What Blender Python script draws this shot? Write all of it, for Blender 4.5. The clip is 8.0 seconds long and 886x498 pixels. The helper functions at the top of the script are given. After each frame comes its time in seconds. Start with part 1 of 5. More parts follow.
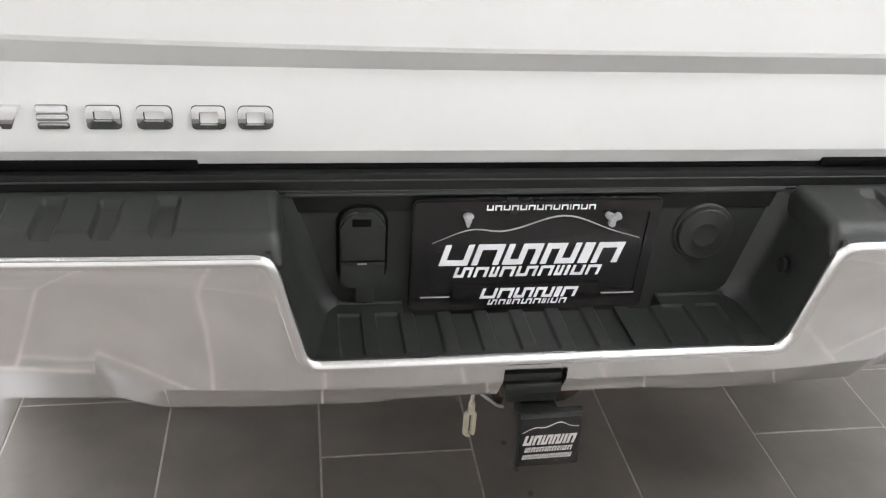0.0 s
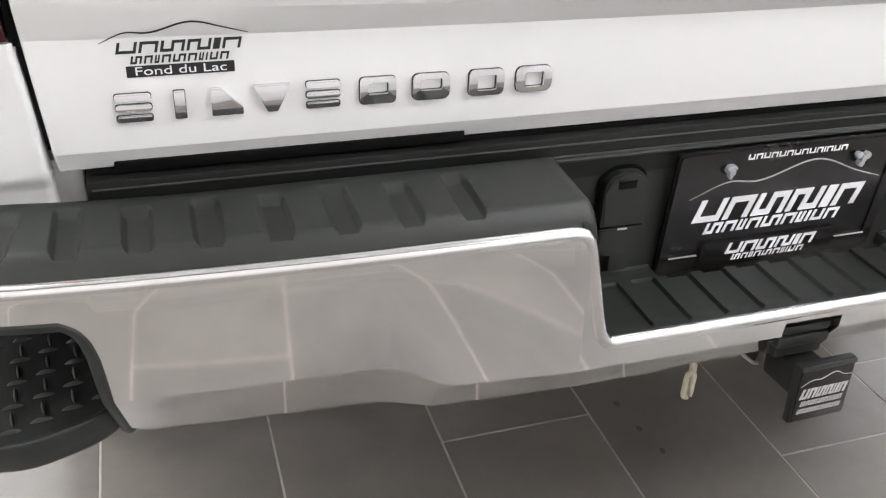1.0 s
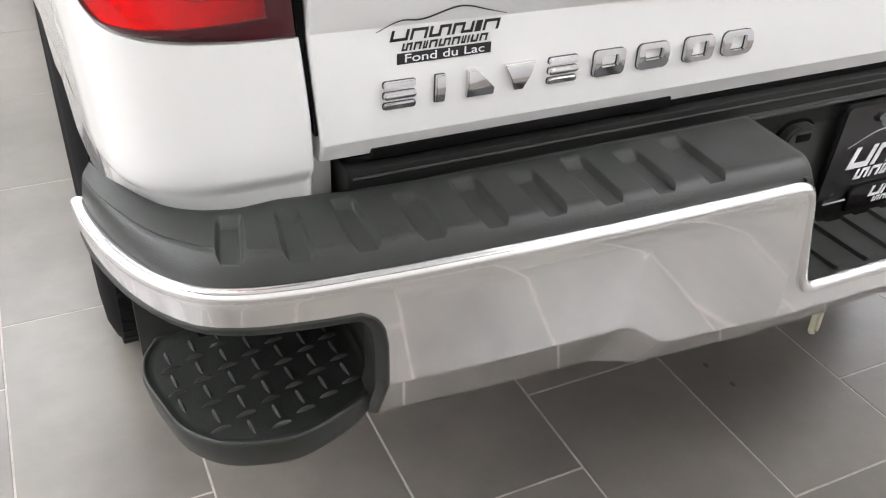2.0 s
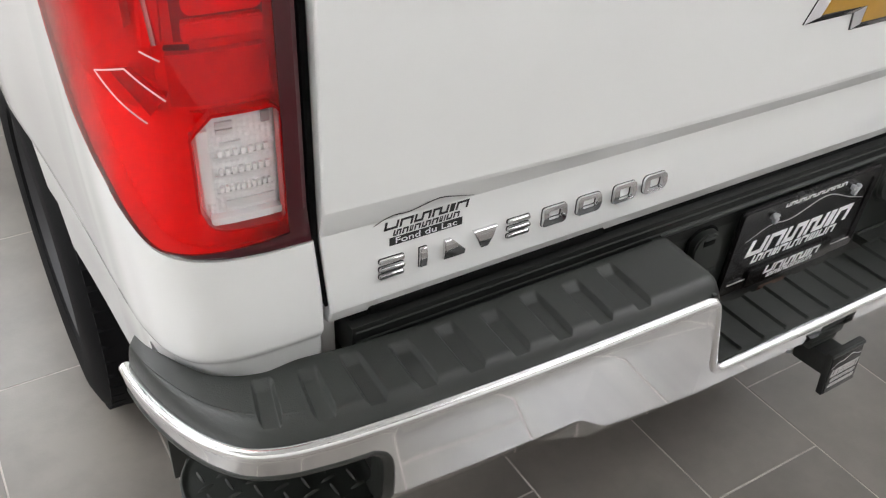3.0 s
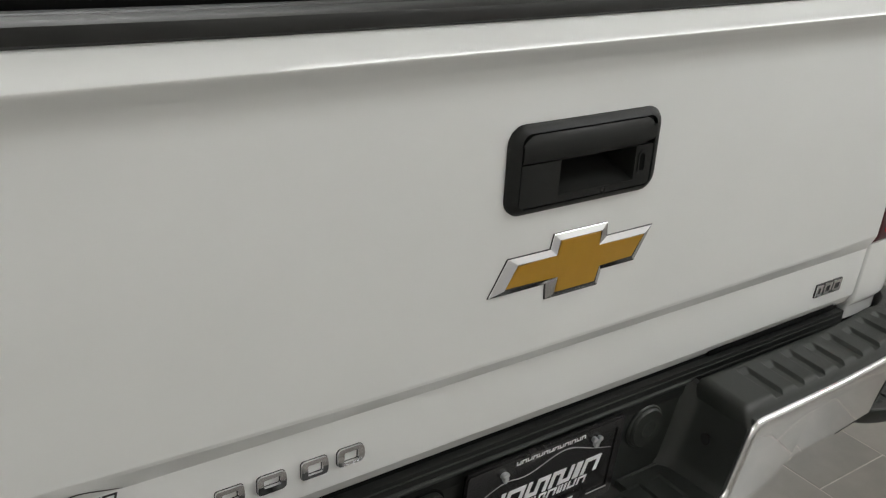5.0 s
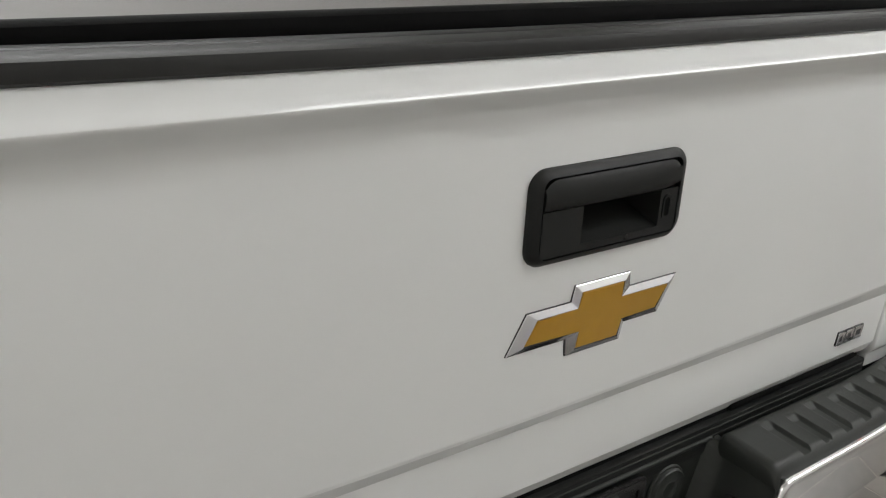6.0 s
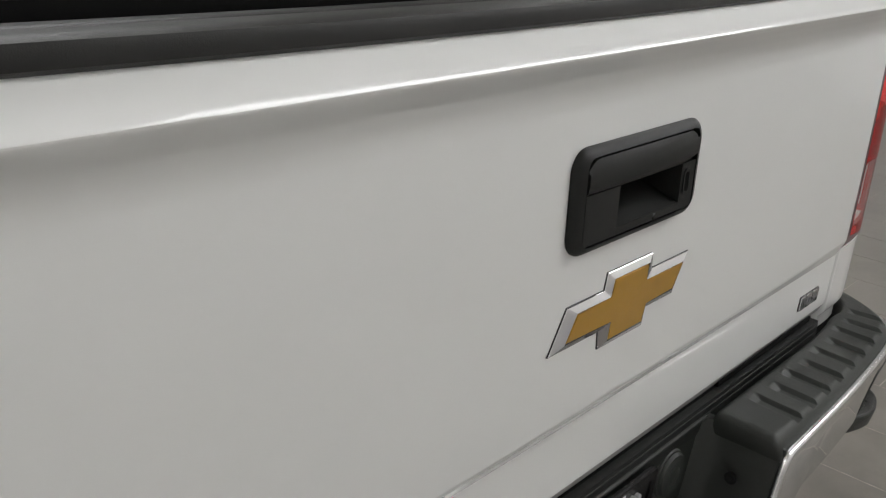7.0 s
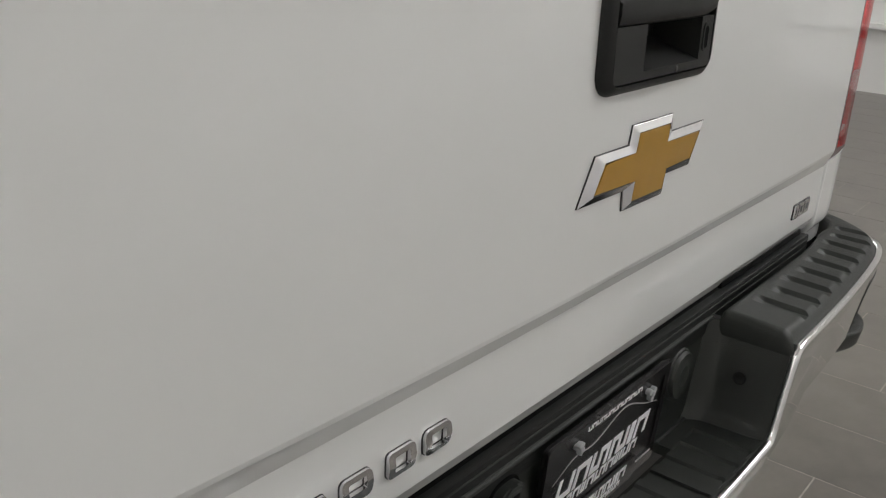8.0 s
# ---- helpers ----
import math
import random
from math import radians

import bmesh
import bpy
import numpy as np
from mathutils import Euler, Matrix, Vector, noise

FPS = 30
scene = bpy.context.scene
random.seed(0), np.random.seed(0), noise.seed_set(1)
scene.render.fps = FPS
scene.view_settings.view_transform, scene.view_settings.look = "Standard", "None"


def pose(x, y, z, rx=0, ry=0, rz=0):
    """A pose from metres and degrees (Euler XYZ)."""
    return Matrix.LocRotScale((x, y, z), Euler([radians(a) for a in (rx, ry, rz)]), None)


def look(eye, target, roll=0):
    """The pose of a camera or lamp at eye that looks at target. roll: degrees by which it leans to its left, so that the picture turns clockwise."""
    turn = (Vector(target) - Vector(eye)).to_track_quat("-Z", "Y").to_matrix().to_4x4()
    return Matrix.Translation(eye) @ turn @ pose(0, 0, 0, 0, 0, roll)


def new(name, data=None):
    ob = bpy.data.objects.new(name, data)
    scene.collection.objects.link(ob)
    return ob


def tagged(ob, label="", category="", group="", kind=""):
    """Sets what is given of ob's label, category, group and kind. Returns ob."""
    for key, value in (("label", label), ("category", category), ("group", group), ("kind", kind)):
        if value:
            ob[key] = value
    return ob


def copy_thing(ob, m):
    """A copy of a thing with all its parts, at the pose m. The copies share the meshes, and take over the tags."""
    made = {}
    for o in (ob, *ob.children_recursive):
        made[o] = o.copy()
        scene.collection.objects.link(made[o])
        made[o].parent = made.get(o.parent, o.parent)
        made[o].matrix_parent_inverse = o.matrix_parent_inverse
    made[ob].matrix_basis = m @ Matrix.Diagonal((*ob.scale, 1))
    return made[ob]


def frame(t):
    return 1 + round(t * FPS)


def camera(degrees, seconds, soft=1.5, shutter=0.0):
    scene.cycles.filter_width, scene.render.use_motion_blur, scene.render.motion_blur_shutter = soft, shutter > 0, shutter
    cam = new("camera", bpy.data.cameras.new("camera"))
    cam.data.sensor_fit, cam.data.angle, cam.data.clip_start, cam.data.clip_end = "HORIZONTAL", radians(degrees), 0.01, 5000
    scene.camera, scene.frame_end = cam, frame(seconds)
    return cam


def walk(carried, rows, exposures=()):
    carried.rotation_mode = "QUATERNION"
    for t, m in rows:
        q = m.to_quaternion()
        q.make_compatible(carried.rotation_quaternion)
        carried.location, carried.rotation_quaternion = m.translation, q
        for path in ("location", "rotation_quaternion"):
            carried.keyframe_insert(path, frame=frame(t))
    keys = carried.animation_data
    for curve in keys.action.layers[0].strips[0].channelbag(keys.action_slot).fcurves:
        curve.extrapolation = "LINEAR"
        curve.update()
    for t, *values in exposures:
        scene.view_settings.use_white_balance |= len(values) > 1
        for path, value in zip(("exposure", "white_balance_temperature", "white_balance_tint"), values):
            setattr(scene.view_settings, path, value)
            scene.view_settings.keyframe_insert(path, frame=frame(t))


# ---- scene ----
cam = camera(52.5, 8.0, soft=1.2)
PATH = [
    (0, (-0.273, -0.957, 1.257), (0.033, 0.764, 0.284), 3.8),
    (0.5, (-0.479, -0.897, 1.232), (-0.022, 0.773, 0.23), 3.9),
    (1, (-0.681, -0.795, 1.198), (-0.125, 0.833, 0.178), 2.6),
    (1.2, (-0.749, -0.769, 1.195), (-0.182, 0.749, 0.203), 2.1),
    (1.5, (-0.833, -0.724, 1.18), (-0.201, 0.84, 0.107), 2.3),
    (1.7, (-0.909, -0.706, 1.186), (-0.242, 0.831, 0.095), 2.3),
    (2.8, (-1.073, -0.682, 1.416), (-0.206, 0.715, 0.278), 2.3),
    (3, (-1.083, -0.697, 1.484), (-0.21, 0.671, 0.315), 2.6),
    (3.3, (-1.081, -0.717, 1.550), (-0.194, 0.585, 0.488), 3.5),
    (3.5, (-1.055, -0.73, 1.577), (-0.067, 0.682, 0.562), 3.3),
    (4, (-0.969, -0.766, 1.603), (0.065, 0.684, 0.693), 3.3),
    (4.5, (-0.874, -0.799, 1.606), (0.189, 0.665, 0.752), 3.9),
    (4.7, (-0.825, -0.818, 1.61), (0.224, 0.659, 0.763), 3.6),
    (5.8, (-0.742, -0.763, 1.583), (0.332, 0.74, 0.817), 3.3),
    (6, (-0.755, -0.72, 1.582), (0.35, 0.77, 0.833), 3.4),
    (6.2, (-0.774, -0.668, 1.588), (0.357, 0.686, 0.883), 3.5),
    (6.5, (-0.806, -0.592, 1.588), (0.482, 0.746, 0.847), 3.8),
    (7, (-0.844, -0.511, 1.531), (0.527, 0.745, 0.796), 2.6),
    (7.2, (-0.856, -0.495, 1.501), (0.477, 0.665, 0.802), 2.8),
    (7.5, (-0.872, -0.479, 1.454), (0.557, 0.717, 0.728), 2.4),
    (8, (-0.892, -0.452, 1.349), (0.575, 0.711, 0.646), 2.5),
]
EXPOSURES = [(0.0, 1.28, 6480, 13), (1.5, 1.38, 6500, 14), (3.0, 0.90, 6500, 12), (3.5, 0.56, 6560, 11), (4.5, 0.30, 6700, 8), (6.0, 0.25, 6670, 10), (6.5, 0.27, 6640, 10), (7.0, 0.26, 6620, 11), (8.0, 0.22, 6680, 11)]
walk(cam, [(t, look(eye, target, roll)) for t, eye, target, roll in PATH], EXPOSURES)


# ---------------------------------------------------------------- light
world = bpy.data.worlds.new("world")
scene.world = world
world.use_nodes = True
world.node_tree.nodes["Background"].inputs["Color"].default_value = (0.9, 0.95, 1.0, 1)
world.node_tree.nodes["Background"].inputs["Strength"].default_value = 0.05
PANEL_POWER = 4.55
ROOM = (-7.0, 7.7, -6.5, 8.0, 3.5)          # x from, x to, y from, y to, ceiling height


# ---------------------------------------------------------------- materials
def material(name, base, rough=0.5, metal=0.0, coat=0.0, coat_rough=0.03, grain=0.0, grain_scale=300.0,
             stain=0.0, stain_scale=6.0, rough_var=0.0, spec=0.5, random_tint=0.0, emission=0.0):
    """Principled surface with variation at two scales: fine grain as relief, broad stains in colour and gloss."""
    m = bpy.data.materials.new(name)
    m.use_nodes = True
    t = m.node_tree
    b = t.nodes["Principled BSDF"]
    b.inputs["Base Color"].default_value = (*base, 1)
    b.inputs["Roughness"].default_value = rough
    b.inputs["Metallic"].default_value = metal
    b.inputs["Coat Weight"].default_value = coat
    b.inputs["Coat Roughness"].default_value = coat_rough
    b.inputs["Specular IOR Level"].default_value = spec
    if emission:
        b.inputs["Emission Color"].default_value = (*base, 1)
        b.inputs["Emission Strength"].default_value = emission
    co = t.nodes.new("ShaderNodeTexCoord")
    if stain or rough_var or random_tint:
        n = t.nodes.new("ShaderNodeTexNoise")
        n.inputs["Scale"].default_value = stain_scale
        n.inputs["Detail"].default_value = 7.0
        n.inputs["Roughness"].default_value = 0.65
        t.links.new(co.outputs["Object"], n.inputs["Vector"])
        mix = t.nodes.new("ShaderNodeMix")
        mix.data_type = "RGBA"
        mix.inputs[6].default_value = (*[c * (1 - stain) for c in base], 1)
        mix.inputs[7].default_value = (*[min(1.0, c * (1 + stain)) for c in base], 1)
        ramp = t.nodes.new("ShaderNodeMapRange")
        ramp.inputs["From Min"].default_value = 0.3
        ramp.inputs["From Max"].default_value = 0.7
        t.links.new(n.outputs["Fac"], ramp.inputs["Value"])
        if random_tint:
            info = t.nodes.new("ShaderNodeObjectInfo")
            add = t.nodes.new("ShaderNodeMath")
            add.operation = "MULTIPLY_ADD"
            add.inputs[1].default_value = random_tint
            t.links.new(info.outputs["Random"], add.inputs[0])
            t.links.new(ramp.outputs["Result"], add.inputs[2])
            t.links.new(add.outputs["Value"], mix.inputs["Factor"])
            # shift the pattern from piece to piece
            shift = t.nodes.new("ShaderNodeVectorMath")
            shift.operation = "MULTIPLY_ADD"
            comb = t.nodes.new("ShaderNodeCombineXYZ")
            for k in range(3):
                t.links.new(info.outputs["Random"], comb.inputs[k])
            shift.inputs[1].default_value = (37.0, 91.0, 13.0)
            t.links.new(comb.outputs["Vector"], shift.inputs[0])
            t.links.new(co.outputs["Object"], shift.inputs[2])
            t.links.new(shift.outputs["Vector"], n.inputs["Vector"])
        else:
            t.links.new(ramp.outputs["Result"], mix.inputs["Factor"])
        t.links.new(mix.outputs[2], b.inputs["Base Color"])
        if rough_var:
            rr = t.nodes.new("ShaderNodeMapRange")
            rr.inputs["To Min"].default_value = max(0.0, rough - rough_var)
            rr.inputs["To Max"].default_value = rough + rough_var
            t.links.new(n.outputs["Fac"], rr.inputs["Value"])
            t.links.new(rr.outputs["Result"], b.inputs["Roughness"])
    if grain:
        g = t.nodes.new("ShaderNodeTexNoise")
        g.inputs["Scale"].default_value = grain_scale
        g.inputs["Detail"].default_value = 3.0
        t.links.new(co.outputs["Object"], g.inputs["Vector"])
        bump = t.nodes.new("ShaderNodeBump")
        bump.inputs["Strength"].default_value = grain
        bump.inputs["Distance"].default_value = 0.001
        t.links.new(g.outputs["Fac"], bump.inputs["Height"])
        t.links.new(bump.outputs["Normal"], b.inputs["Normal"])
    return m


def tinted_lens(name, tint, gloss_rough=0.03, mirror=0.055):
    """Thin coloured plastic: light passes tinted, the face mirrors by its angle."""
    m = bpy.data.materials.new(name)
    m.use_nodes = True
    t = m.node_tree
    t.nodes.clear()
    out = t.nodes.new("ShaderNodeOutputMaterial")
    mix = t.nodes.new("ShaderNodeMixShader")
    tr = t.nodes.new("ShaderNodeBsdfTransparent")
    gl = t.nodes.new("ShaderNodeBsdfGlossy")
    facing = t.nodes.new("ShaderNodeLayerWeight")
    facing.inputs["Blend"].default_value = 0.5
    power = t.nodes.new("ShaderNodeMath")
    power.operation = "POWER"
    power.inputs[1].default_value = 5.0
    fr = t.nodes.new("ShaderNodeMath")
    fr.operation = "MULTIPLY_ADD"
    fr.inputs[1].default_value, fr.inputs[2].default_value = 0.93, mirror
    t.links.new(facing.outputs["Facing"], power.inputs[0])
    t.links.new(power.outputs["Value"], fr.inputs[0])
    tr.inputs["Color"].default_value = (*tint, 1)
    gl.inputs["Roughness"].default_value = gloss_rough
    t.links.new(fr.outputs["Value"], mix.inputs["Fac"])
    t.links.new(tr.outputs["BSDF"], mix.inputs[1])
    t.links.new(gl.outputs["BSDF"], mix.inputs[2])
    t.links.new(mix.outputs["Shader"], out.inputs["Surface"])
    return m


def glossier(m, ior):
    m.node_tree.nodes["Principled BSDF"].inputs["Coat IOR"].default_value = ior
    return m


WHITE_PAINT = material("white_paint", (0.76, 0.765, 0.75), 0.35, coat=1.0, coat_rough=0.03, grain=0.02, grain_scale=120, stain=0.012, stain_scale=3)
glossier(WHITE_PAINT, 1.58)
CHROME = material("chrome", (0.87, 0.875, 0.885), 0.06, metal=1.0, stain=0.02, stain_scale=9, rough_var=0.02)
EDGE_CHROME = material("edge_chrome", (0.86, 0.86, 0.86), 0.20, metal=1.0, stain=0.02, stain_scale=9, rough_var=0.05)
BADGE_CHROME = material("badge_chrome", (0.72, 0.72, 0.73), 0.09, metal=1.0, stain=0.03, stain_scale=60, rough_var=0.04)
GOLD = material("gold_emblem", (0.50, 0.27, 0.025), 0.32, metal=0.35, coat=0.6, grain=0.25, grain_scale=900, stain=0.05, stain_scale=40)
BLACK_PLASTIC = material("black_plastic", (0.0090, 0.0098, 0.0090), 0.46, spec=0.31, grain=0.35, grain_scale=900, stain=0.18, stain_scale=8, rough_var=0.08)
STEP_PLASTIC = material("step_plastic", (0.0168, 0.0193, 0.0165), 0.46, spec=0.50, grain=0.4, grain_scale=700, stain=0.25, stain_scale=7, rough_var=0.1)
# Matt black of seals and rails; also stands in for shade in gaps.
SEAL_SHADE_BLACK = material("seal_shade_black", (0.0032, 0.0032, 0.0032), 0.65, spec=0.10, grain=0.2, stain=0.15, stain_scale=15)
PLATE_BLACK = material("plate_black", (0.012, 0.011, 0.011), 0.25, stain=0.2, stain_scale=20, rough_var=0.08)
PRINT_WHITE = material("print_white", (0.82, 0.82, 0.83), 0.4, stain=0.03, stain_scale=90)
PRINT_GREY = material("print_grey", (0.45, 0.43, 0.42), 0.4, stain=0.1, stain_scale=90)
PRINT_BLACK = material("print_black", (0.012, 0.012, 0.012), 0.35, stain=0.1, stain_scale=90)
SCREW_GREY = material("screw_grey", (0.42, 0.43, 0.44), 0.45, metal=0.3, stain=0.1, stain_scale=100)
RUSTY_STEEL = material("rusty_steel", (0.085, 0.050, 0.034), 0.65, metal=0.2, grain=0.6, grain_scale=400, stain=0.6, stain_scale=30)
DARK_RUST = material("dark_rust", (0.045, 0.026, 0.018), 0.7, metal=0.2, grain=0.7, grain_scale=300, stain=0.7, stain_scale=40)
HOOK_CREAM = material("hook_cream", (0.50, 0.47, 0.36), 0.45, grain=0.2, stain=0.15, stain_scale=60)
TYRE = material("tyre_rubber", (0.0055, 0.0055, 0.006), 0.8, spec=0.12, grain=0.5, grain_scale=300, stain=0.2, stain_scale=9)
RIM = material("rim_alloy", (0.03, 0.03, 0.032), 0.5, metal=0.3, stain=0.05)
UNDERBODY = material("underbody_black", (0.010, 0.010, 0.010), 0.75, spec=0.25, grain=0.4, stain=0.3)
CAP_PLASTIC = material("cap_plastic", (0.012, 0.012, 0.011), 0.45, spec=0.33, grain=0.25, grain_scale=900, stain=0.12, stain_scale=12)
TONNEAU = material("tonneau_vinyl", (0.135, 0.124, 0.118), 0.5, spec=0.35, grain=0.25, grain_scale=500, stain=0.2, stain_scale=5, rough_var=0.05)
LENS_RED = tinted_lens("lens_red", (0.988, 0.050, 0.055))
# Paler and more mirroring than the lens, to carry the crease's highlight.
LENS_HIGHLIGHT = tinted_lens("lens_highlight_red", (0.93, 0.42, 0.42), 0.12, 0.30)
LENS_CLEAR = tinted_lens("lens_clear", (0.985, 0.985, 0.985))
LENS_BORDER = material("lens_maroon", (0.050, 0.003, 0.007), 0.3, spec=0.3, coat=0.5, coat_rough=0.04, stain=0.05)
LENS_EDGE_GLINT = material("lens_edge_glint", (0.80, 0.46, 0.46), 0.2, coat=1.0, stain=0.05, stain_scale=40)
LAMP_DARK = material("lamp_dark", (0.05, 0.05, 0.05), 0.5, stain=0.1, stain_scale=40)
LAMP_WHITE = material("lamp_reflector", (0.92, 0.915, 0.91), 0.35, stain=0.05, stain_scale=40)
LAMP_GUIDE = material("lamp_light_guide", (0.85, 0.84, 0.84), 0.25, stain=0.03, stain_scale=40)
LAMP_SILVER = material("lamp_silver", (0.85, 0.84, 0.84), 0.22, metal=1.0, stain=0.04, stain_scale=70)
LAMP_CHROME = material("lamp_reflector_bright", (0.97, 0.965, 0.96), 0.22, metal=0.15, stain=0.05, stain_scale=60)
LAMP_CHANNEL = material("lamp_channel", (0.32, 0.31, 0.31), 0.45, stain=0.1, stain_scale=40)
RIM_RED = material("rim_red", (0.55, 0.012, 0.016), 0.3, coat=0.6, stain=0.05, stain_scale=40)
LAMP_GREY = material("lamp_grey", (0.66, 0.65, 0.65), 0.45, stain=0.1, stain_scale=40)
TILE = material("floor_tile", (0.146, 0.133, 0.117), 0.31, spec=0.85, stain=0.28, stain_scale=3.0, rough_var=0.06, grain=0.25, grain_scale=260, random_tint=0.25)
GROUT = material("grout", (0.40, 0.362, 0.325), 0.8, stain=0.25, stain_scale=20, grain=0.4)
DRIP = material("drip", (0.095, 0.086, 0.078), 0.5, stain=0.3, stain_scale=50)
WALL = material("wall_paint", (0.81, 0.80, 0.78), 0.6, stain=0.02, stain_scale=2, grain=0.1, grain_scale=200)
CEILING = material("ceiling_paint", (0.80, 0.80, 0.79), 0.8, stain=0.02, stain_scale=2)
TRIM = material("trim_grey", (0.60, 0.59, 0.58), 0.5, stain=0.05)
LIGHT_PANEL = material("light_panel", (0.96, 0.98, 1.0), 0.5, emission=PANEL_POWER)
LIGHT_FRAME = material("light_frame", (0.7, 0.7, 0.7), 0.5, stain=0.03)


# ---------------------------------------------------------------- mesh helpers
def finish(name, bm, mat, parent=None, label="", sharp=35.0, recalc=True):
    if recalc:
        bmesh.ops.recalc_face_normals(bm, faces=bm.faces)
    me = bpy.data.meshes.new(name)
    bm.to_mesh(me)
    bm.free()
    me.materials.append(mat)
    me.polygons.foreach_set("use_smooth", [True] * len(me.polygons))
    me.set_sharp_from_angle(angle=radians(sharp))
    ob = new(name, me)
    if parent is not None:
        ob.parent = parent
    if label:
        tagged(ob, label)
    return ob


part = finish


def slab(P, Q, keep=None):
    """Closed sheet between two grids of points P and Q (rows of columns). keep(i, j): which cells exist."""
    bm = bmesh.new()
    n, m = len(P), len(P[0])
    on = [[keep is None or keep(i, j) for j in range(m - 1)] for i in range(n - 1)]
    va, vb = {}, {}

    def vert(store, grid, i, j):
        if (i, j) not in store:
            store[i, j] = bm.verts.new(grid[i][j])
        return store[i, j]

    def face(vs):
        if len(set(vs)) == len(vs):
            bm.faces.new(vs)

    def cell(i, j):
        return 0 <= i < n - 1 and 0 <= j < m - 1 and on[i][j]

    for i in range(n - 1):
        for j in range(m - 1):
            if not on[i][j]:
                continue
            c = [(i, j), (i + 1, j), (i + 1, j + 1), (i, j + 1)]
            face([vert(va, P, *k) for k in c])
            face([vert(vb, Q, *k) for k in reversed(c)])
            for (di, dj), (a, b) in {(0, -1): (c[0], c[1]), (1, 0): (c[1], c[2]), (0, 1): (c[2], c[3]), (-1, 0): (c[3], c[0])}.items():
                if not cell(i + di, j + dj):
                    face([vert(va, P, *b), vert(va, P, *a), vert(vb, Q, *a), vert(vb, Q, *b)])
    return bm


def box(bm, x0, x1, y0, y1, z0, z1, bevel=0.0, m=None):
    made = bmesh.ops.create_cube(bm, size=1.0)["verts"]
    for v in made:
        v.co = Vector((x0 + (v.co.x + 0.5) * (x1 - x0), y0 + (v.co.y + 0.5) * (y1 - y0), z0 + (v.co.z + 0.5) * (z1 - z0)))
    if bevel:
        edges = {e for v in made for e in v.link_edges}
        made = bmesh.ops.bevel(bm, geom=list(edges), offset=bevel, segments=2, affect="EDGES", profile=0.6)["verts"]
    if m is not None:
        bmesh.ops.transform(bm, matrix=m, verts=made)
    return bm


def prism(bm, outline, depth, place, bevel=0.0, hole=None):
    """An outline of (a, b) pairs pushed out by depth; place(a, b, d) gives the point in space."""
    n = len(outline)
    front = [bm.verts.new(place(a, b, depth)) for a, b in outline]
    back = [bm.verts.new(place(a, b, 0.0)) for a, b in outline]
    side = [bm.faces.new((front[k], back[k], back[(k + 1) % n], front[(k + 1) % n])) for k in range(n)]
    if hole:
        q = len(hole)
        hf = [bm.verts.new(place(a, b, depth)) for a, b in hole]
        hb = [bm.verts.new(place(a, b, 0.0)) for a, b in hole]
        for k in range(q):
            bm.faces.new((hf[(k + 1) % q], hb[(k + 1) % q], hb[k], hf[k]))
        assert q == n
        for k in range(n):
            bm.faces.new((front[k], front[(k + 1) % n], hf[(k + 1) % n], hf[k]))
            bm.faces.new((back[(k + 1) % n], back[k], hb[k], hb[(k + 1) % n]))
    else:
        top = bm.faces.new(front)
        bm.faces.new(list(reversed(back)))
        if bevel:
            bmesh.ops.bevel(bm, geom=list(top.edges), offset=bevel, segments=2, affect="EDGES")
    return bm


def rounded(x0, x1, z0, z1, r, seg=5, skew=0.0):
    """Outline of a rounded rectangle; skew leans its top to the right."""
    pts = []
    for cx, cz, a0 in ((x1 - r, z0 + r, -90), (x1 - r, z1 - r, 0), (x0 + r, z1 - r, 90), (x0 + r, z0 + r, 180)):
        for k in range(seg + 1):
            a = radians(a0 + 90 * k / seg)
            pts.append((cx + r * math.cos(a), cz + r * math.sin(a)))
    return [(x + skew * (z - z0), z) for x, z in pts]


def tube(bm, pts, r, sides=8, closed_ends=True, flat=1.0):
    """A round bar along a line of points."""
    pts = [Vector(p) for p in pts]
    rings = []
    for k, p in enumerate(pts):
        d = (pts[min(k + 1, len(pts) - 1)] - pts[max(k - 1, 0)]).normalized()
        a = d.cross(Vector((0, 0, 1)))
        a = a.normalized() if a.length > 0.05 else d.cross(Vector((0, 1, 0))).normalized()
        b = d.cross(a)
        rings.append([bm.verts.new(p + r * (math.cos(2 * math.pi * s / sides) * a + flat * math.sin(2 * math.pi * s / sides) * b)) for s in range(sides)])
    for k in range(len(rings) - 1):
        for s in range(sides):
            bm.faces.new((rings[k][s], rings[k][(s + 1) % sides], rings[k + 1][(s + 1) % sides], rings[k + 1][s]))
    if closed_ends:
        bm.faces.new(list(reversed(rings[0])))
        bm.faces.new(rings[-1])
    return bm


def lathe(bm, profile, m, seg=32):
    """Turns (radius, height) pairs round the local z axis and places them by m."""
    rings = []
    for r, h in profile:
        if r < 1e-6:
            rings.append([bm.verts.new(m @ Vector((0, 0, h)))])
        else:
            rings.append([bm.verts.new(m @ Vector((r * math.cos(2 * math.pi * k / seg), r * math.sin(2 * math.pi * k / seg), h))) for k in range(seg)])
    for a, b in zip(rings, rings[1:]):
        for k in range(seg):
            q = [a[k % len(a)], a[(k + 1) % len(a)], b[(k + 1) % len(b)], b[k % len(b)]]
            q = [v for n, v in enumerate(q) if v not in q[:n]]
            if len(q) > 2:
                bm.faces.new(q)
    return bm


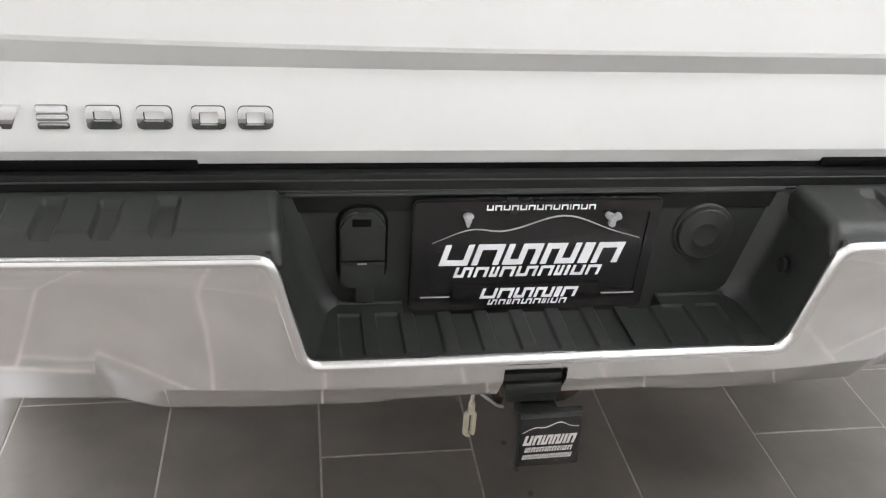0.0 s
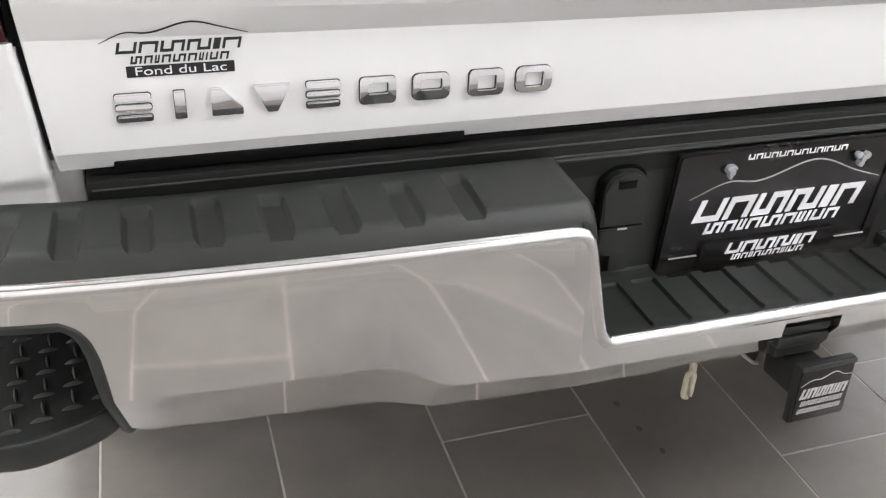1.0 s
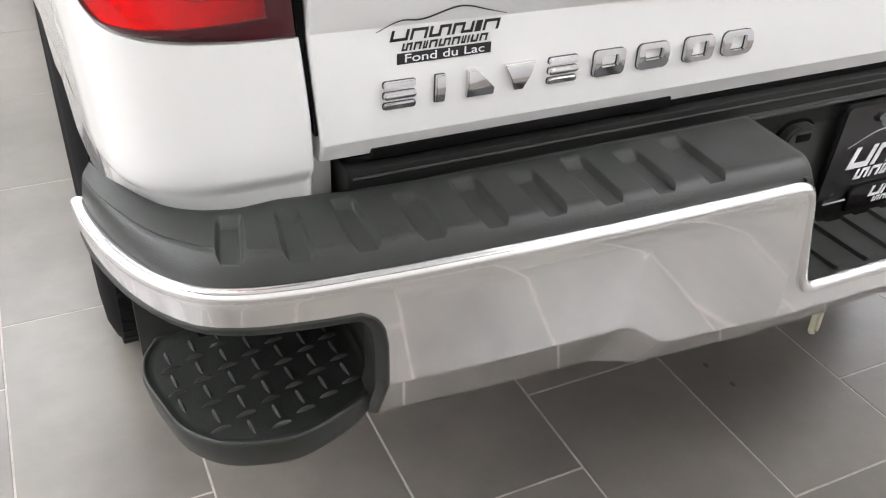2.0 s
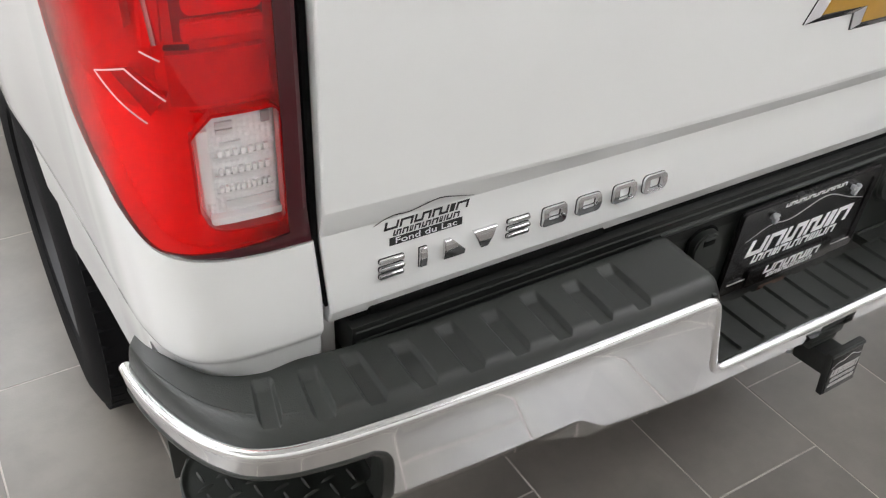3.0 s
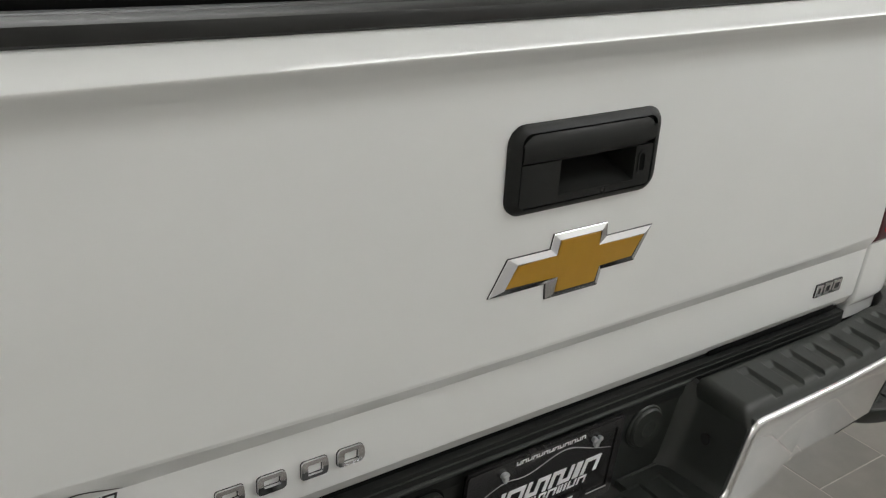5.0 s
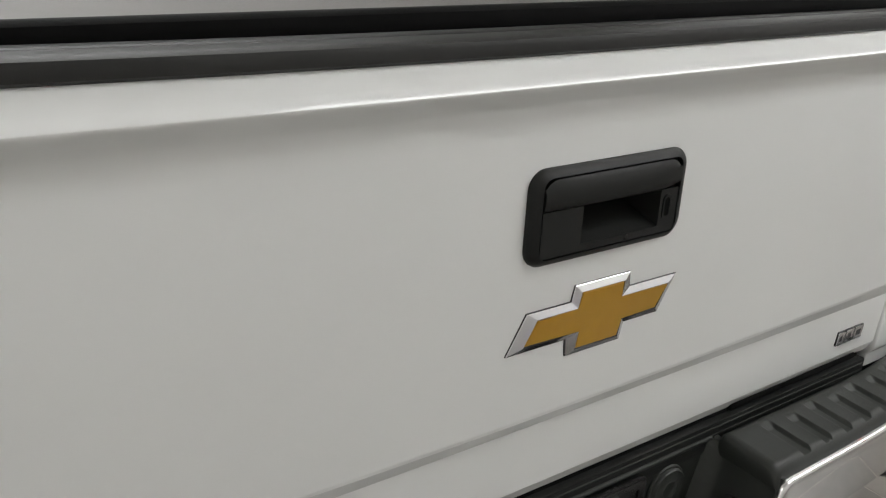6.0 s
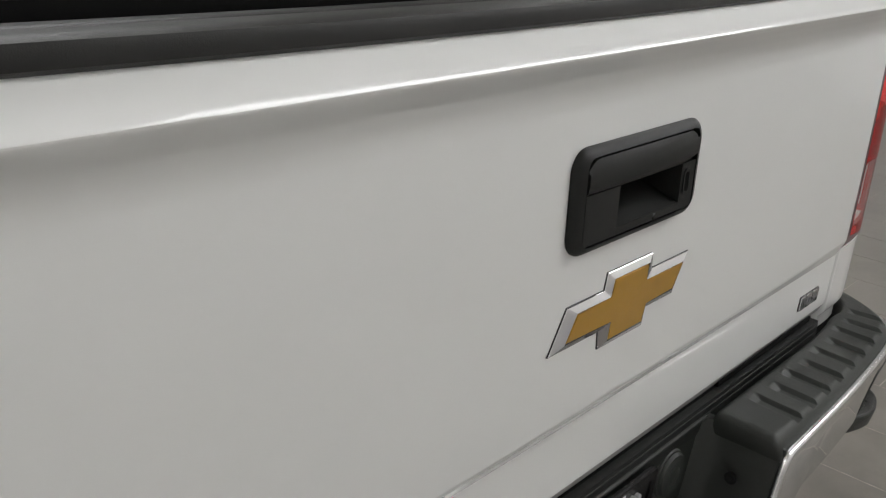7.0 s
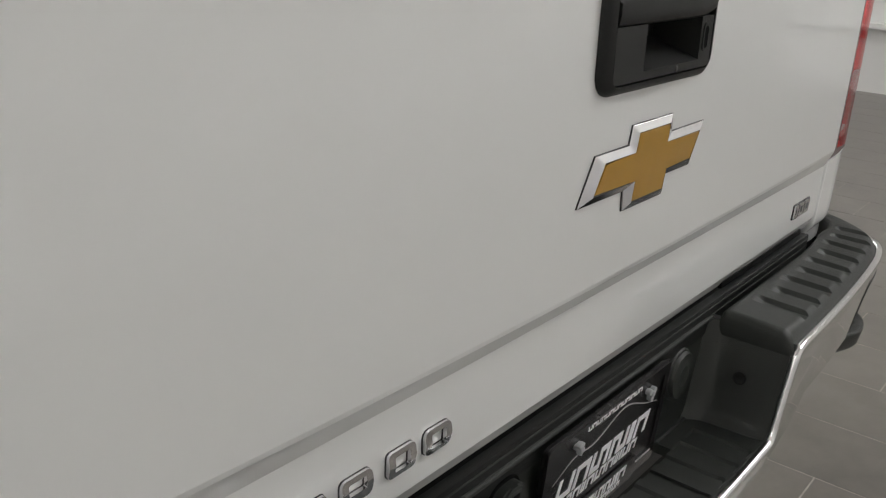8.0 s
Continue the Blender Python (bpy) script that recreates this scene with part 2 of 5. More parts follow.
def smooth_line(knots, n):
    """n points on a smooth line through the knots."""
    k = np.array(knots, float)
    s = np.r_[0, np.cumsum(np.linalg.norm(np.diff(k, axis=0), axis=1))]
    slope = np.gradient(k, s, axis=0)
    out = []
    for u in np.linspace(0, s[-1], n):
        i = min(np.searchsorted(s, u, side="right") - 1, len(s) - 2)
        h = s[i + 1] - s[i]
        t = (u - s[i]) / h
        out.append((2 * t**3 - 3 * t**2 + 1) * k[i] + (t**3 - 2 * t**2 + t) * h * slope[i] + (-2 * t**3 + 3 * t**2) * k[i + 1] + (t**3 - t**2) * h * slope[i + 1])
    return np.array(out)


# ---------------------------------------------------------------- room
X0, X1, Y0, Y1, HIGH = ROOM
Y0 = -2.30                                     # the wall close behind the visitor


def wall(name, x0, x1, y0, y1, z0=0.0, z1=HIGH, label="white painted showroom wall"):
    bm = box(bmesh.new(), x0, x1, y0, y1, z0, z1)
    return tagged(finish(name, bm, WALL, label=label), category="wall", kind="structure")


wall("wall_south", X0 - 0.2, X1 + 0.2, Y0 - 0.2, Y0)
wall("wall_north", X0 - 0.2, X1 + 0.2, Y1, Y1 + 0.2)
wall("wall_west", X0 - 0.2, X0, Y0, Y1)
wall("wall_east", X1, X1 + 0.2, Y0, Y1)
tagged(finish("ceiling", box(bmesh.new(), X0 - 0.2, X1 + 0.2, Y0 - 0.2, Y1 + 0.2, HIGH, HIGH + 0.15), CEILING, label="white flat showroom ceiling"),
       category="ceiling", kind="structure")
bm = bmesh.new()
box(bm, X0, X1, Y0 + 0.0005, Y0 + 0.018, 0.0, 0.82, 0.004)
tagged(finish("baseboard", bm, TRIM, label="grey lower wall panel behind the visitor"), category="baseboard", kind="structure")
# low white sill along the east wall
bm = bmesh.new()
box(bm, X1 - 0.10, X1 - 0.0005, Y0 + 0.05, 5.5, 0.55, 0.60, 0.006)
tagged(finish("trim", bm, WALL, label="white sill strip on the far wall"), category="trim", kind="structure")


def ceiling_light(x, y):
    lamp = tagged(new("ceiling_light"), "large flat white ceiling light panel, switched on", "ceiling light", "ceiling light panels")
    lamp.location = (x, y, HIGH)
    bm = bmesh.new()
    for a in ((-1.22, 1.22, -0.62, -0.60), (-1.22, 1.22, 0.60, 0.62), (-1.22, -1.20, -0.60, 0.60), (1.20, 1.22, -0.60, 0.60)):
        box(bm, *a, -0.045, -0.001, 0.003)
    part("frame", bm, LIGHT_FRAME, lamp)
    part("diffuser", box(bmesh.new(), -1.199, 1.199, -0.599, 0.599, -0.036, -0.003), LIGHT_PANEL, lamp)
    return lamp


LIGHTS = [(-5.2, -1.3), (1.9, -1.5), (4.4, -1.5), (-5.2, 0.8), (-2.5, 0.8), (-4.0, 3.0), (0.1, 2.8), (6.3, 4.0)] + [(x, 5.4) for x in (-5.4, -2.8, -0.2)]
first = ceiling_light(*LIGHTS[0])
for x, y in LIGHTS[1:]:
    copy_thing(first, pose(x, y, HIGH))

# ---------------------------------------------------------------- pickup truck
truck = tagged(new("pickup_truck"), "white pickup truck with chrome rear bumper, parked on the tiled floor", "truck")
HALF = 0.788


def crown(x, z=1.2):
    """How far the tailgate bows outward: hardly below the crease, a little above it."""
    return -float(np.interp(z, [0.9430, 0.9670], [0.001, 0.008])) * (1 - (x / HALF) ** 2)


# tailgate: the outer skin's (y, z) from the bottom hem up to the rounded top, then the inner side
SKIN = [(0.030, 0.8255), (0.014, 0.8262), (0.0095, 0.8290), (0.0020, 0.8450), (0.0004, 0.8480), (0.000, 0.8515), (0.000, 0.880), (0.000, 0.915), (0.000, 0.9430),
        (-0.0104, 0.9670), (-0.0118, 0.9725), (-0.0122, 0.985), (-0.0125, 1.0), (-0.013, 1.05), (-0.0135, 1.12), (-0.0135, 1.20), (-0.013, 1.25), (-0.0125, 1.30)]
SKIN += [tuple(p) for p in smooth_line([(-0.0125, 1.30), (-0.0126, 1.328), (-0.0131, 1.345), (-0.0152, 1.3580), (-0.0212, 1.3715), (-0.0302, 1.3850), (-0.0372, 1.3950), (-0.0386, 1.3974), (-0.0388, 1.3988), (-0.0378, 1.4001), (-0.0285, 1.4084), (-0.0200, 1.4162),
        (-0.011, 1.4255)], 120)[1:]]


def skin_y(z):
    return float(np.interp(z, [p[1] for p in SKIN[5:]], [p[0] for p in SKIN[5:]]))


def rise(x, z):
    """How much the crease line and the top edge sweep up towards the driver's side."""
    return (0.003 + 0.0075 * (max(0.0, -x) / 0.6) ** 2) * float(np.interp(z, [0.90, 0.943, 0.970, 1.08], [0.0, 0.6, 1.0, 0.0])) + 0.0045 * (max(0.0, -x) / 0.63) ** 2 * float(np.interp(z, [1.395, 1.425], [0.0, 1.0]))


def face(x, z, d=0.0):
    """A point on the tailgate's face, d proud of it."""
    z0 = z - rise(x, z - rise(x, z))
    return Vector((x, skin_y(z0) + crown(x, z0) - d, z))


xs = sorted(set([-0.045, 0.095] + list(np.linspace(-HALF + 0.012, HALF - 0.012, 41))))
cols = [-HALF, -HALF + 0.0008, -HALF + 0.0025] + xs + [HALF - 0.0025, HALF - 0.0008, HALF]
back = {-HALF: 0.0030, -HALF + 0.0008: 0.0009, -HALF + 0.0025: 0.0, HALF - 0.0025: 0.0, HALF - 0.0008: 0.0009, HALF: 0.0030}


def narrow(z):
    """The tailgate's sides lean inward below the crease."""
    return float(np.interp(z, [0.8255, 0.86, 0.95], [0.9875, 0.990, 1.0]))


P = [[(x * narrow(z), y + crown(x, z) + back.get(x, 0.0), z + rise(x, z)) for y, z in SKIN] for x in cols]
Q = [[(x * narrow(z), max(0.045, y + 0.05), z + rise(x, z)) for y, z in SKIN] for x in cols]
lo, hi = cols.index(-0.045), cols.index(0.095)
zs = [p[1] for p in SKIN]
tailgate = part("tailgate", slab(P, Q, lambda i, j: not (lo <= i < hi and zs[j] >= 1.199 and zs[j + 1] <= 1.251)), WHITE_PAINT, truck, "white painted tailgate, closed", sharp=11)

# Black strips stand in for the deep shade of the tailgate gap.
for side in (-1, 1):
    P = [[(side * (0.788 * narrow(z) + 0.0005), y, z) for y in (0.0040, 0.056)] for z in (0.858, 0.88, 0.91, 0.9478)]
    Q = [[(x + side * 0.0032, y, z) for x, y, z in r] for r in P]
    part("gap_shade", slab(P, Q), SEAL_SHADE_BLACK, truck, "black strip for the shade low in the tailgate gap")

# black cap along the tailgate's top edge
CAP = [(-0.014, 1.4246), (-0.0175, 1.428), (-0.0175, 1.4375), (-0.0150, 1.4430), (-0.009, 1.4450), (0.018, 1.4455), (0.021, 1.4440), (0.024, 1.4455), (0.048, 1.4450), (0.053, 1.4425), (0.055, 1.4260)]
P = [[(x, y + crown(x), z + rise(x, 1.425)) for y, z in CAP] for x in np.linspace(-HALF + 0.003, HALF - 0.003, 31)]
Q = [[(x, 0.012 + 0.5 * y + crown(x), 1.4236 + rise(x, 1.425)) for y, z in CAP] for x in np.linspace(-HALF + 0.003, HALF - 0.003, 31)]
part("tailgate_cap", slab(P, Q), CAP_PLASTIC, tailgate, "black plastic top cap")

# handle: bezel, lever, pocket, key slot, rear camera
H0, H1, HB, HT = -0.126, 0.130, 1.1840, 1.3010
out = rounded(H0, H1, HB, HT, 0.024, 7)
low = rounded(H0 + 0.0020, H1 - 0.0020, HB + 0.0018, HT - 0.0018, 0.023, 7)
mid = rounded(H0 + 0.0075, H1 - 0.0075, HB + 0.0060, HT - 0.0055, 0.020, 7)
inn = rounded(H0 + 0.0145, H1 - 0.0145, HB + 0.0100, HT - 0.0090, 0.013, 7)
bm = bmesh.new()
rings = [[bm.verts.new(face(a, b, d)) for a, b in ol] for ol, d in ((out, -0.002), (out, 0.0030), (low, 0.0062), (mid, 0.0098), (inn, 0.0116), (inn, 0.003))]
for a, b in zip(rings, rings[1:]):
    for k in range(len(a)):
        bm.faces.new((a[k], a[(k + 1) % len(a)], b[(k + 1) % len(a)], b[k]))
part("handle_bezel", bm, BLACK_PLASTIC, tailgate, "black textured plastic bezel", sharp=50)
# lever: the upper flap, bowed outward, its free lower edge sweeping up at one end
L0, L1, LOWER_EDGE = H0 + 0.0165, H1 - 0.0165, 1.2535
P, Q = [], []
for i in range(37):
    x = L0 + (L1 - L0) * i / 36
    edge = min(1.0, min(i, 36 - i) / 3.0)
    lower = LOWER_EDGE + 0.0045 * max(0.0, (x - 0.080) / 0.031) ** 1.5
    upper = 1.2893 - 0.011 * (1 - edge) ** 2
    bow = 0.0025 * (1 - (2 * i / 36 - 1) ** 2)
    rows = [(lower, 0.005), (lower, 0.0104 + bow), (lower + 0.0015, 0.0122 + bow), (lower + 0.010, 0.0140 + bow), (lower + 0.022, 0.0138 + bow), (upper - 0.004, 0.0124 + 0.5 * bow), (upper, 0.0108), (upper + 0.0005, 0.004)]
    P.append([face(x, z, d) for z, d in rows])
    Q.append([face(x, z, 0.003) for z, d in rows])
part("handle_lever", slab(P, Q), BLACK_PLASTIC, tailgate, "black pull lever", sharp=40)
# plate below the lever with the opening through it
PX0, PX1, PZ0, PZ1 = -0.0475, 0.0830, 1.2050, 1.2520
fz = [HB + 0.0120, PZ0, PZ1]
gx = sorted(set(list(np.linspace(L0, PX0, 6)) + list(np.linspace(PX0, PX1, 9)) + list(np.linspace(PX1, L1, 5))))
gz = np.r_[np.linspace(fz[0], fz[1], 3), np.linspace(fz[1], fz[2], 5)[1:]]
P = [[face(x, z, 0.0109) for z in gz] for x in gx]
Q = [[face(x, z, 0.0030) for z in gz] for x in gx]
i0, i1 = gx.index(PX0), gx.index(PX1)
part("handle_plate", slab(P, Q, lambda i, j: not (i0 <= i < i1 and j >= 2)), BLACK_PLASTIC, tailgate, "black plastic plate under the lever")
# black sheet added to put shade into the handle's grooves, open at the pocket
gx2 = [H0 + 0.0135, PX0 + 0.0005, PX1 - 0.0005, H1 - 0.0135]
gz2 = [HB + 0.0090, PZ0 + 0.0005, PZ1 + 0.0005, HT - 0.0080]
P = [[face(x, z, 0.0034) for z in gz2] for x in gx2]
Q = [[face(x, z, 0.0006) for z in gz2] for x in gx2]
part("groove_shade", slab(P, Q, lambda i, j: not (i == 1 and j == 1)), SEAL_SHADE_BLACK, tailgate, "added black sheet, shade in the handle's grooves")
# pocket behind the opening: a sloped floor, sides and back
bm = bmesh.new()
p = [[face(a, b, 0.0102) for a, b in ((PX0 + 0.0003, PZ0 + 0.0003), (PX1 - 0.0003, PZ0 + 0.0003), (PX1 - 0.0003, PZ1), (PX0 + 0.0003, PZ1))],
     [Vector((a, 0.024, b)) for a, b in ((PX0 + 0.008, 1.2260), (PX1 - 0.005, 1.2260), (PX1 - 0.005, PZ1 - 0.001), (PX0 + 0.008, PZ1 - 0.001))]]
p = [[bm.verts.new(v) for v in r] for r in p]
for k in range(4):
    bm.faces.new((p[0][k], p[0][(k + 1) % 4], p[1][(k + 1) % 4], p[1][k]))
bm.faces.new(p[1])
part("handle_pocket", bm, BLACK_PLASTIC, tailgate, "dark finger pocket", recalc=False)
bm = prism(bmesh.new(), rounded(0.0880, 0.1020, 1.2130, 1.2450, 0.0066, 5), 0.0018, lambda a, b, d: face(a, b, 0.0107 + d), hole=rounded(0.0905, 0.0995, 1.2165, 1.2415, 0.0044, 5))
lock = part("key_lock", bm, BLACK_PLASTIC, tailgate, "black oval lock bezel")
bm = prism(bmesh.new(), rounded(0.0904, 0.0996, 1.2163, 1.2417, 0.0044, 5), 0.0006, lambda a, b, d: face(a, b, 0.0107 + d))
part("key_slot", bm, SEAL_SHADE_BLACK, lock, "dark key slot")
bm = lathe(bmesh.new(), [(0.0, 0.0012), (0.0020, 0.0011), (0.0034, 0.0008), (0.0040, 0.0)], Matrix.Translation(face(0.030, 1.2000, 0.0108)) @ Euler((radians(90), 0, 0)).to_matrix().to_4x4(), 16)
part("rear_camera", bm, PLATE_BLACK, tailgate, "small round rear camera")

# emblem: chrome outline with a gold cross-shaped field
def emblem():
    arm, lean, up, wide = 0.136, 0.027, 0.0475, 0.0475
    half = 0.0245
    pts = [(-arm, -half), (-wide + 0.006 - lean * 0.33, -half), (-wide - 0.0 - lean * 0.02, -up), (wide - 0.004, -up), (wide + 0.000, -half), (arm - lean, -half),
           (arm, half), (wide - 0.006 + lean * 0.33, half), (wide + lean * 0.02, up), (-wide + 0.004, up), (-wide, half), (-arm + lean, half)]
    return pts


EX, EZ = 0.0078, 1.1000
outer = [(a * 1.02 - (0.0072 if k in (0, 11) else 0.0), b * 1.02 - (0.0028 if k in (8, 9) else 0.0)) for k, (a, b) in enumerate(emblem())]
inner = [(-0.1237, -0.0165), (-0.0345, -0.0165), (-0.0385, -0.0405), (0.0365, -0.0405), (0.0405, -0.0165), (0.1030, -0.0165),
         (0.1215, 0.0165), (0.0345, 0.0165), (0.0375, 0.0376), (-0.0365, 0.0376), (-0.0405, 0.0165), (-0.1052, 0.0165)]
bm = bmesh.new()
n = len(outer)
levels = [(outer, 0.0), (outer, 0.0018), ([(a * 0.995, b * 0.988) for a, b in outer], 0.0024), (inner, 0.0066), (inner, 0.0044)]
rings = [[bm.verts.new(face(EX + a, EZ + b, d)) for a, b in ol] for ol, d in levels]
for a, b in zip(rings, rings[1:]):
    for k in range(n):
        bm.faces.new((a[k], a[(k + 1) % n], b[(k + 1) % n], b[k]))
part("emblem_frame", bm, BADGE_CHROME, tailgate, "chrome emblem surround", sharp=12)
# Black outline added in place of dark reflections along the chrome's edge.
bm = prism(bmesh.new(), [(a + math.copysign(0.0008, a), b + math.copysign(0.0005, b)) for a, b in outer], 0.0016, lambda a, b, d: face(EX + a, EZ + b, d))
part("emblem_outline", bm, PRINT_BLACK, tailgate, "added thin black outline, dark chrome edge of the emblem")
bm = prism(bmesh.new(), inner, 0.0006, lambda a, b, d: face(EX + a, EZ + b, 0.0046 + d))
part("emblem_groove", bm, PRINT_BLACK, tailgate, "dark groove inside the chrome surround")
bm = bmesh.new()
prism(bm, [(a - math.copysign(0.0016, a), b - math.copysign(0.0014, b)) for a, b in inner], 0.0024, lambda a, b, d: face(EX + a, EZ + b, 0.0044 + d), 0.001)
part("emblem_field", bm, GOLD, tailgate, "gold emblem field", sharp=20)


# raised chrome name blocks, one for each character cell, as plain shapes
def name_block(bm):
    """Gives the blocks a ridge along their middle height, so that the upper half looks up and the lower half down."""
    for z in (zm - 0.007, zm, zm + 0.007):
        bmesh.ops.bisect_plane(bm, geom=list(bm.verts) + list(bm.edges) + list(bm.faces), plane_co=(0, 0, z), plane_no=(0, 0, 1))
    for v in bm.verts:
        d = face(v.co.x, v.co.z).y - v.co.y
        if d > 0.002:
            v.co.y -= 0.0022 * max(0.0, 1 - abs(v.co.z - zm) / 0.0135)
    return part("name_block", bm, BADGE_CHROME, tailgate, "chrome raised name block", sharp=25)


def chrome_block(shapes):
    bm, under = bmesh.new(), bmesh.new()
    for x0, x1, z0, z1, r, hole, skew in shapes:
        ol = rounded(x0, x1, z0, z1, r, 3, skew)
        grown = rounded(x0 - 0.0005, x1 + 0.0005, z0 - 0.0006, z1 + 0.0003, r, 3, skew)
        gap = rounded(x0 + hole[0] + 0.0005, x1 - hole[1] - 0.0005, z0 + hole[2] + 0.0003, z1 - hole[3] - 0.0005, min(r, 0.002), 3, skew) if hole else None
        prism(under, grown, 0.0012, lambda a, b, d: face(a, b, d), hole=gap)
        h = rounded(x0 + hole[0], x1 - hole[1], z0 + hole[2], z1 - hole[3], min(r, 0.002), 3, skew) if hole else None
        if h:
            prism(bm, ol, 0.0040, lambda a, b, d: face(a, b, d), hole=h)
        else:
            prism(bm, ol, 0.0040, lambda a, b, d: face(a, b, d), 0.0011)
    ob = name_block(bm)
    # Black backing added: dark sides of the chrome put into an outline.
    part("block_outline", under, PRINT_BLACK, ob, "added black outline for the chrome's dark sides")
    return ob


NZ0, NZ1 = 0.8755, 0.9020
t1, t2 = NZ0 + 0.0062, NZ1 - 0.0062
zm = 0.5 * (NZ0 + NZ1)
chrome_block([(-0.721, -0.690, NZ0, t1, 0.0025, None, 0), (-0.721, -0.690, zm - 0.0032, zm + 0.0032, 0.0025, None, 0), (-0.721, -0.690, t2, NZ1, 0.0025, None, 0)])
chrome_block([(-0.6705, -0.6610, NZ0, NZ1, 0.001, None, 0)])
bm = prism(bmesh.new(), [(-0.6385, NZ0), (-0.6105, NZ0), (-0.6105, NZ0 + 0.007), (-0.6295, NZ1), (-0.6385, NZ1)], 0.0040, lambda a, b, d: face(a, b, d), 0.0011)
name_block(bm)
bm = prism(bmesh.new(), [(-0.588, NZ0), (-0.579, NZ0), (-0.5665, NZ1), (-0.6005, NZ1)], 0.0040, lambda a, b, d: face(a, b, d), 0.0011)
name_block(bm)
chrome_block([(-0.552, -0.520, NZ0, t1, 0.0025, None, 0), (-0.552, -0.520, zm - 0.0032, zm + 0.0032, 0.0025, None, 0), (-0.552, -0.520, t2, NZ1, 0.0025, None, 0)])
chrome_block([(-0.501, -0.466, NZ0, NZ1, 0.004, (0.0075, 0.0075, 0.0100, 0.0052), 0)])
chrome_block([(-0.449, -0.412, NZ0, NZ1, 0.006, (0.0075, 0.0075, 0.0100, 0.0052), 0)])
chrome_block([(-0.3915, -0.3555, NZ0, NZ1, 0.005, (0.0082, 0.0076, 0.0055, 0.0055), 0)])
chrome_block([(-0.342, -0.304, NZ0, NZ1, 0.007, (0.0088, 0.0085, 0.0055, 0.0055), 0)])
# trim badge: three narrow chrome blocks
for x0, x1 in ((0.642, 0.661), (0.665, 0.688), (0.692, 0.718)):
    bm = prism(bmesh.new(), rounded(x0, x1, 0.8745, 0.8985, 0.002, 3, 0.12), 0.004, lambda a, b, d: face(a, b, d), hole=rounded(x0 + 0.006, x1 - 0.006, 0.8815, 0.8925, 0.001, 3, 0.12))
    ob = part("trim_badge_block", bm, BADGE_CHROME, tailgate, "chrome trim badge block", sharp=25)
    # Slightly larger black shape, added as the badge's dark outline.
    bm = prism(bmesh.new(), rounded(x0 - 0.0014, x1 + 0.0014, 0.8731, 0.8999, 0.002, 3, 0.12), 0.0022, lambda a, b, d: face(a, b, d))
    part("block_outline", bm, PRINT_BLACK, ob, "added black outline for the chrome's dark sides")


def logo_row(bm, x0, x1, z0, z1, widths, place, depth, skew=0.25, gap=0.12, stroke=0.25):
    """A slanted meander band that stands for a wordmark: upright bars, joined by turns at the top and at the bottom."""
    h = z1 - z0
    unit = (x1 - x0 - skew * h) / sum(widths)
    x = x0

    def bar(a0, a1, b0, b1):
        prism(bm, [(a + skew * (b - z0), b) for a, b in ((a0, b0), (a1, b0), (a1, b1), (a0, b1))], depth, place)

    for k, w in enumerate(widths):
        a, b = x + 0.5 * gap * unit, x + w * unit - 0.5 * gap * unit
        n = 1 if w < 0.5 else 2 if w < 1.1 else 3
        t = min(stroke * h, 0.72 * (b - a) / n) if n > 1 else b - a
        pitch = (b - a - t) / (n - 1) if n > 1 else 0.0
        for q in range(n):
            bar(a + q * pitch, a + q * pitch + t, z0, z1)
            if q < n - 1:
                up = (k + q) % 2
                bar(a + q * pitch + t, a + (q + 1) * pitch, z1 - 0.26 * h if up else z0, z1 if up else z0 + 0.26 * h)
        x += w * unit
    return bm


def ridge_line(bm, pts, half, place, depth):
    """A thin flat line through points, thicker at its middle: a drawn mountain ridge."""
    n = len(pts)
    for k in range(n - 1):
        (a0, b0), (a1, b1) = pts[k], pts[k + 1]
        h0, h1 = half * (0.35 + 0.65 * math.sin(math.pi * k / (n - 1))), half * (0.35 + 0.65 * math.sin(math.pi * (k + 1) / (n - 1)))
        prism(bm, [(a0, b0 - h0), (a1, b1 - h1), (a1, b1 + h1), (a0, b0 + h0)], depth, place)
    return bm


WORD = (1.05, 1.0, 1.25, 1.25, 0.45, 1.0)
LOWER = (1.15, 0.9, 0.6, 0.95, 1.3, 0.95, 0.6, 0.35, 0.9, 0.95)
# dealer decal under the crease
def on_gate(a, b, d):
    return face(a, b, 0.0004 + d)


bm = bmesh.new()
ridge = smooth_line([(-0.7265, 0.9475), (-0.702, 0.957), (-0.690, 0.9555), (-0.6475, 0.9650), (-0.6210, 0.9575), (-0.6015, 0.9515)], 22)
ridge_line(bm, [tuple(p) for p in ridge], 0.0009, on_gate, 0.0004)
logo_row(bm, -0.7155, -0.6055, 0.9375, 0.9475, WORD, on_gate, 0.0004)
logo_row(bm, -0.7045, -0.6175, 0.9280, 0.9350, LOWER, on_gate, 0.0004, gap=0.2)
tagged(part("decal", bm, PRINT_BLACK, tailgate, "black dealer decal with a mountain ridge line"), kind="stuff")
bm = prism(bmesh.new(), rounded(-0.7075, -0.6150, 0.9160, 0.9262, 0.0005, 2), 0.0004, on_gate)
part("decal_bar", bm, PRINT_BLACK, tailgate, "black decal bar")
font = bpy.data.curves.new("town_text", "FONT")
font.body, font.size, font.align_x, font.align_y = "Fond du Lac", 0.0108, "CENTER", "CENTER"
font.extrude = 0.0002
holder = bpy.data.objects.new("town_text", font)
scene.collection.objects.link(holder)
bpy.context.view_layer.update()
me = bpy.data.meshes.new_from_object(holder.evaluated_get(bpy.context.evaluated_depsgraph_get()))
bpy.data.objects.remove(holder)
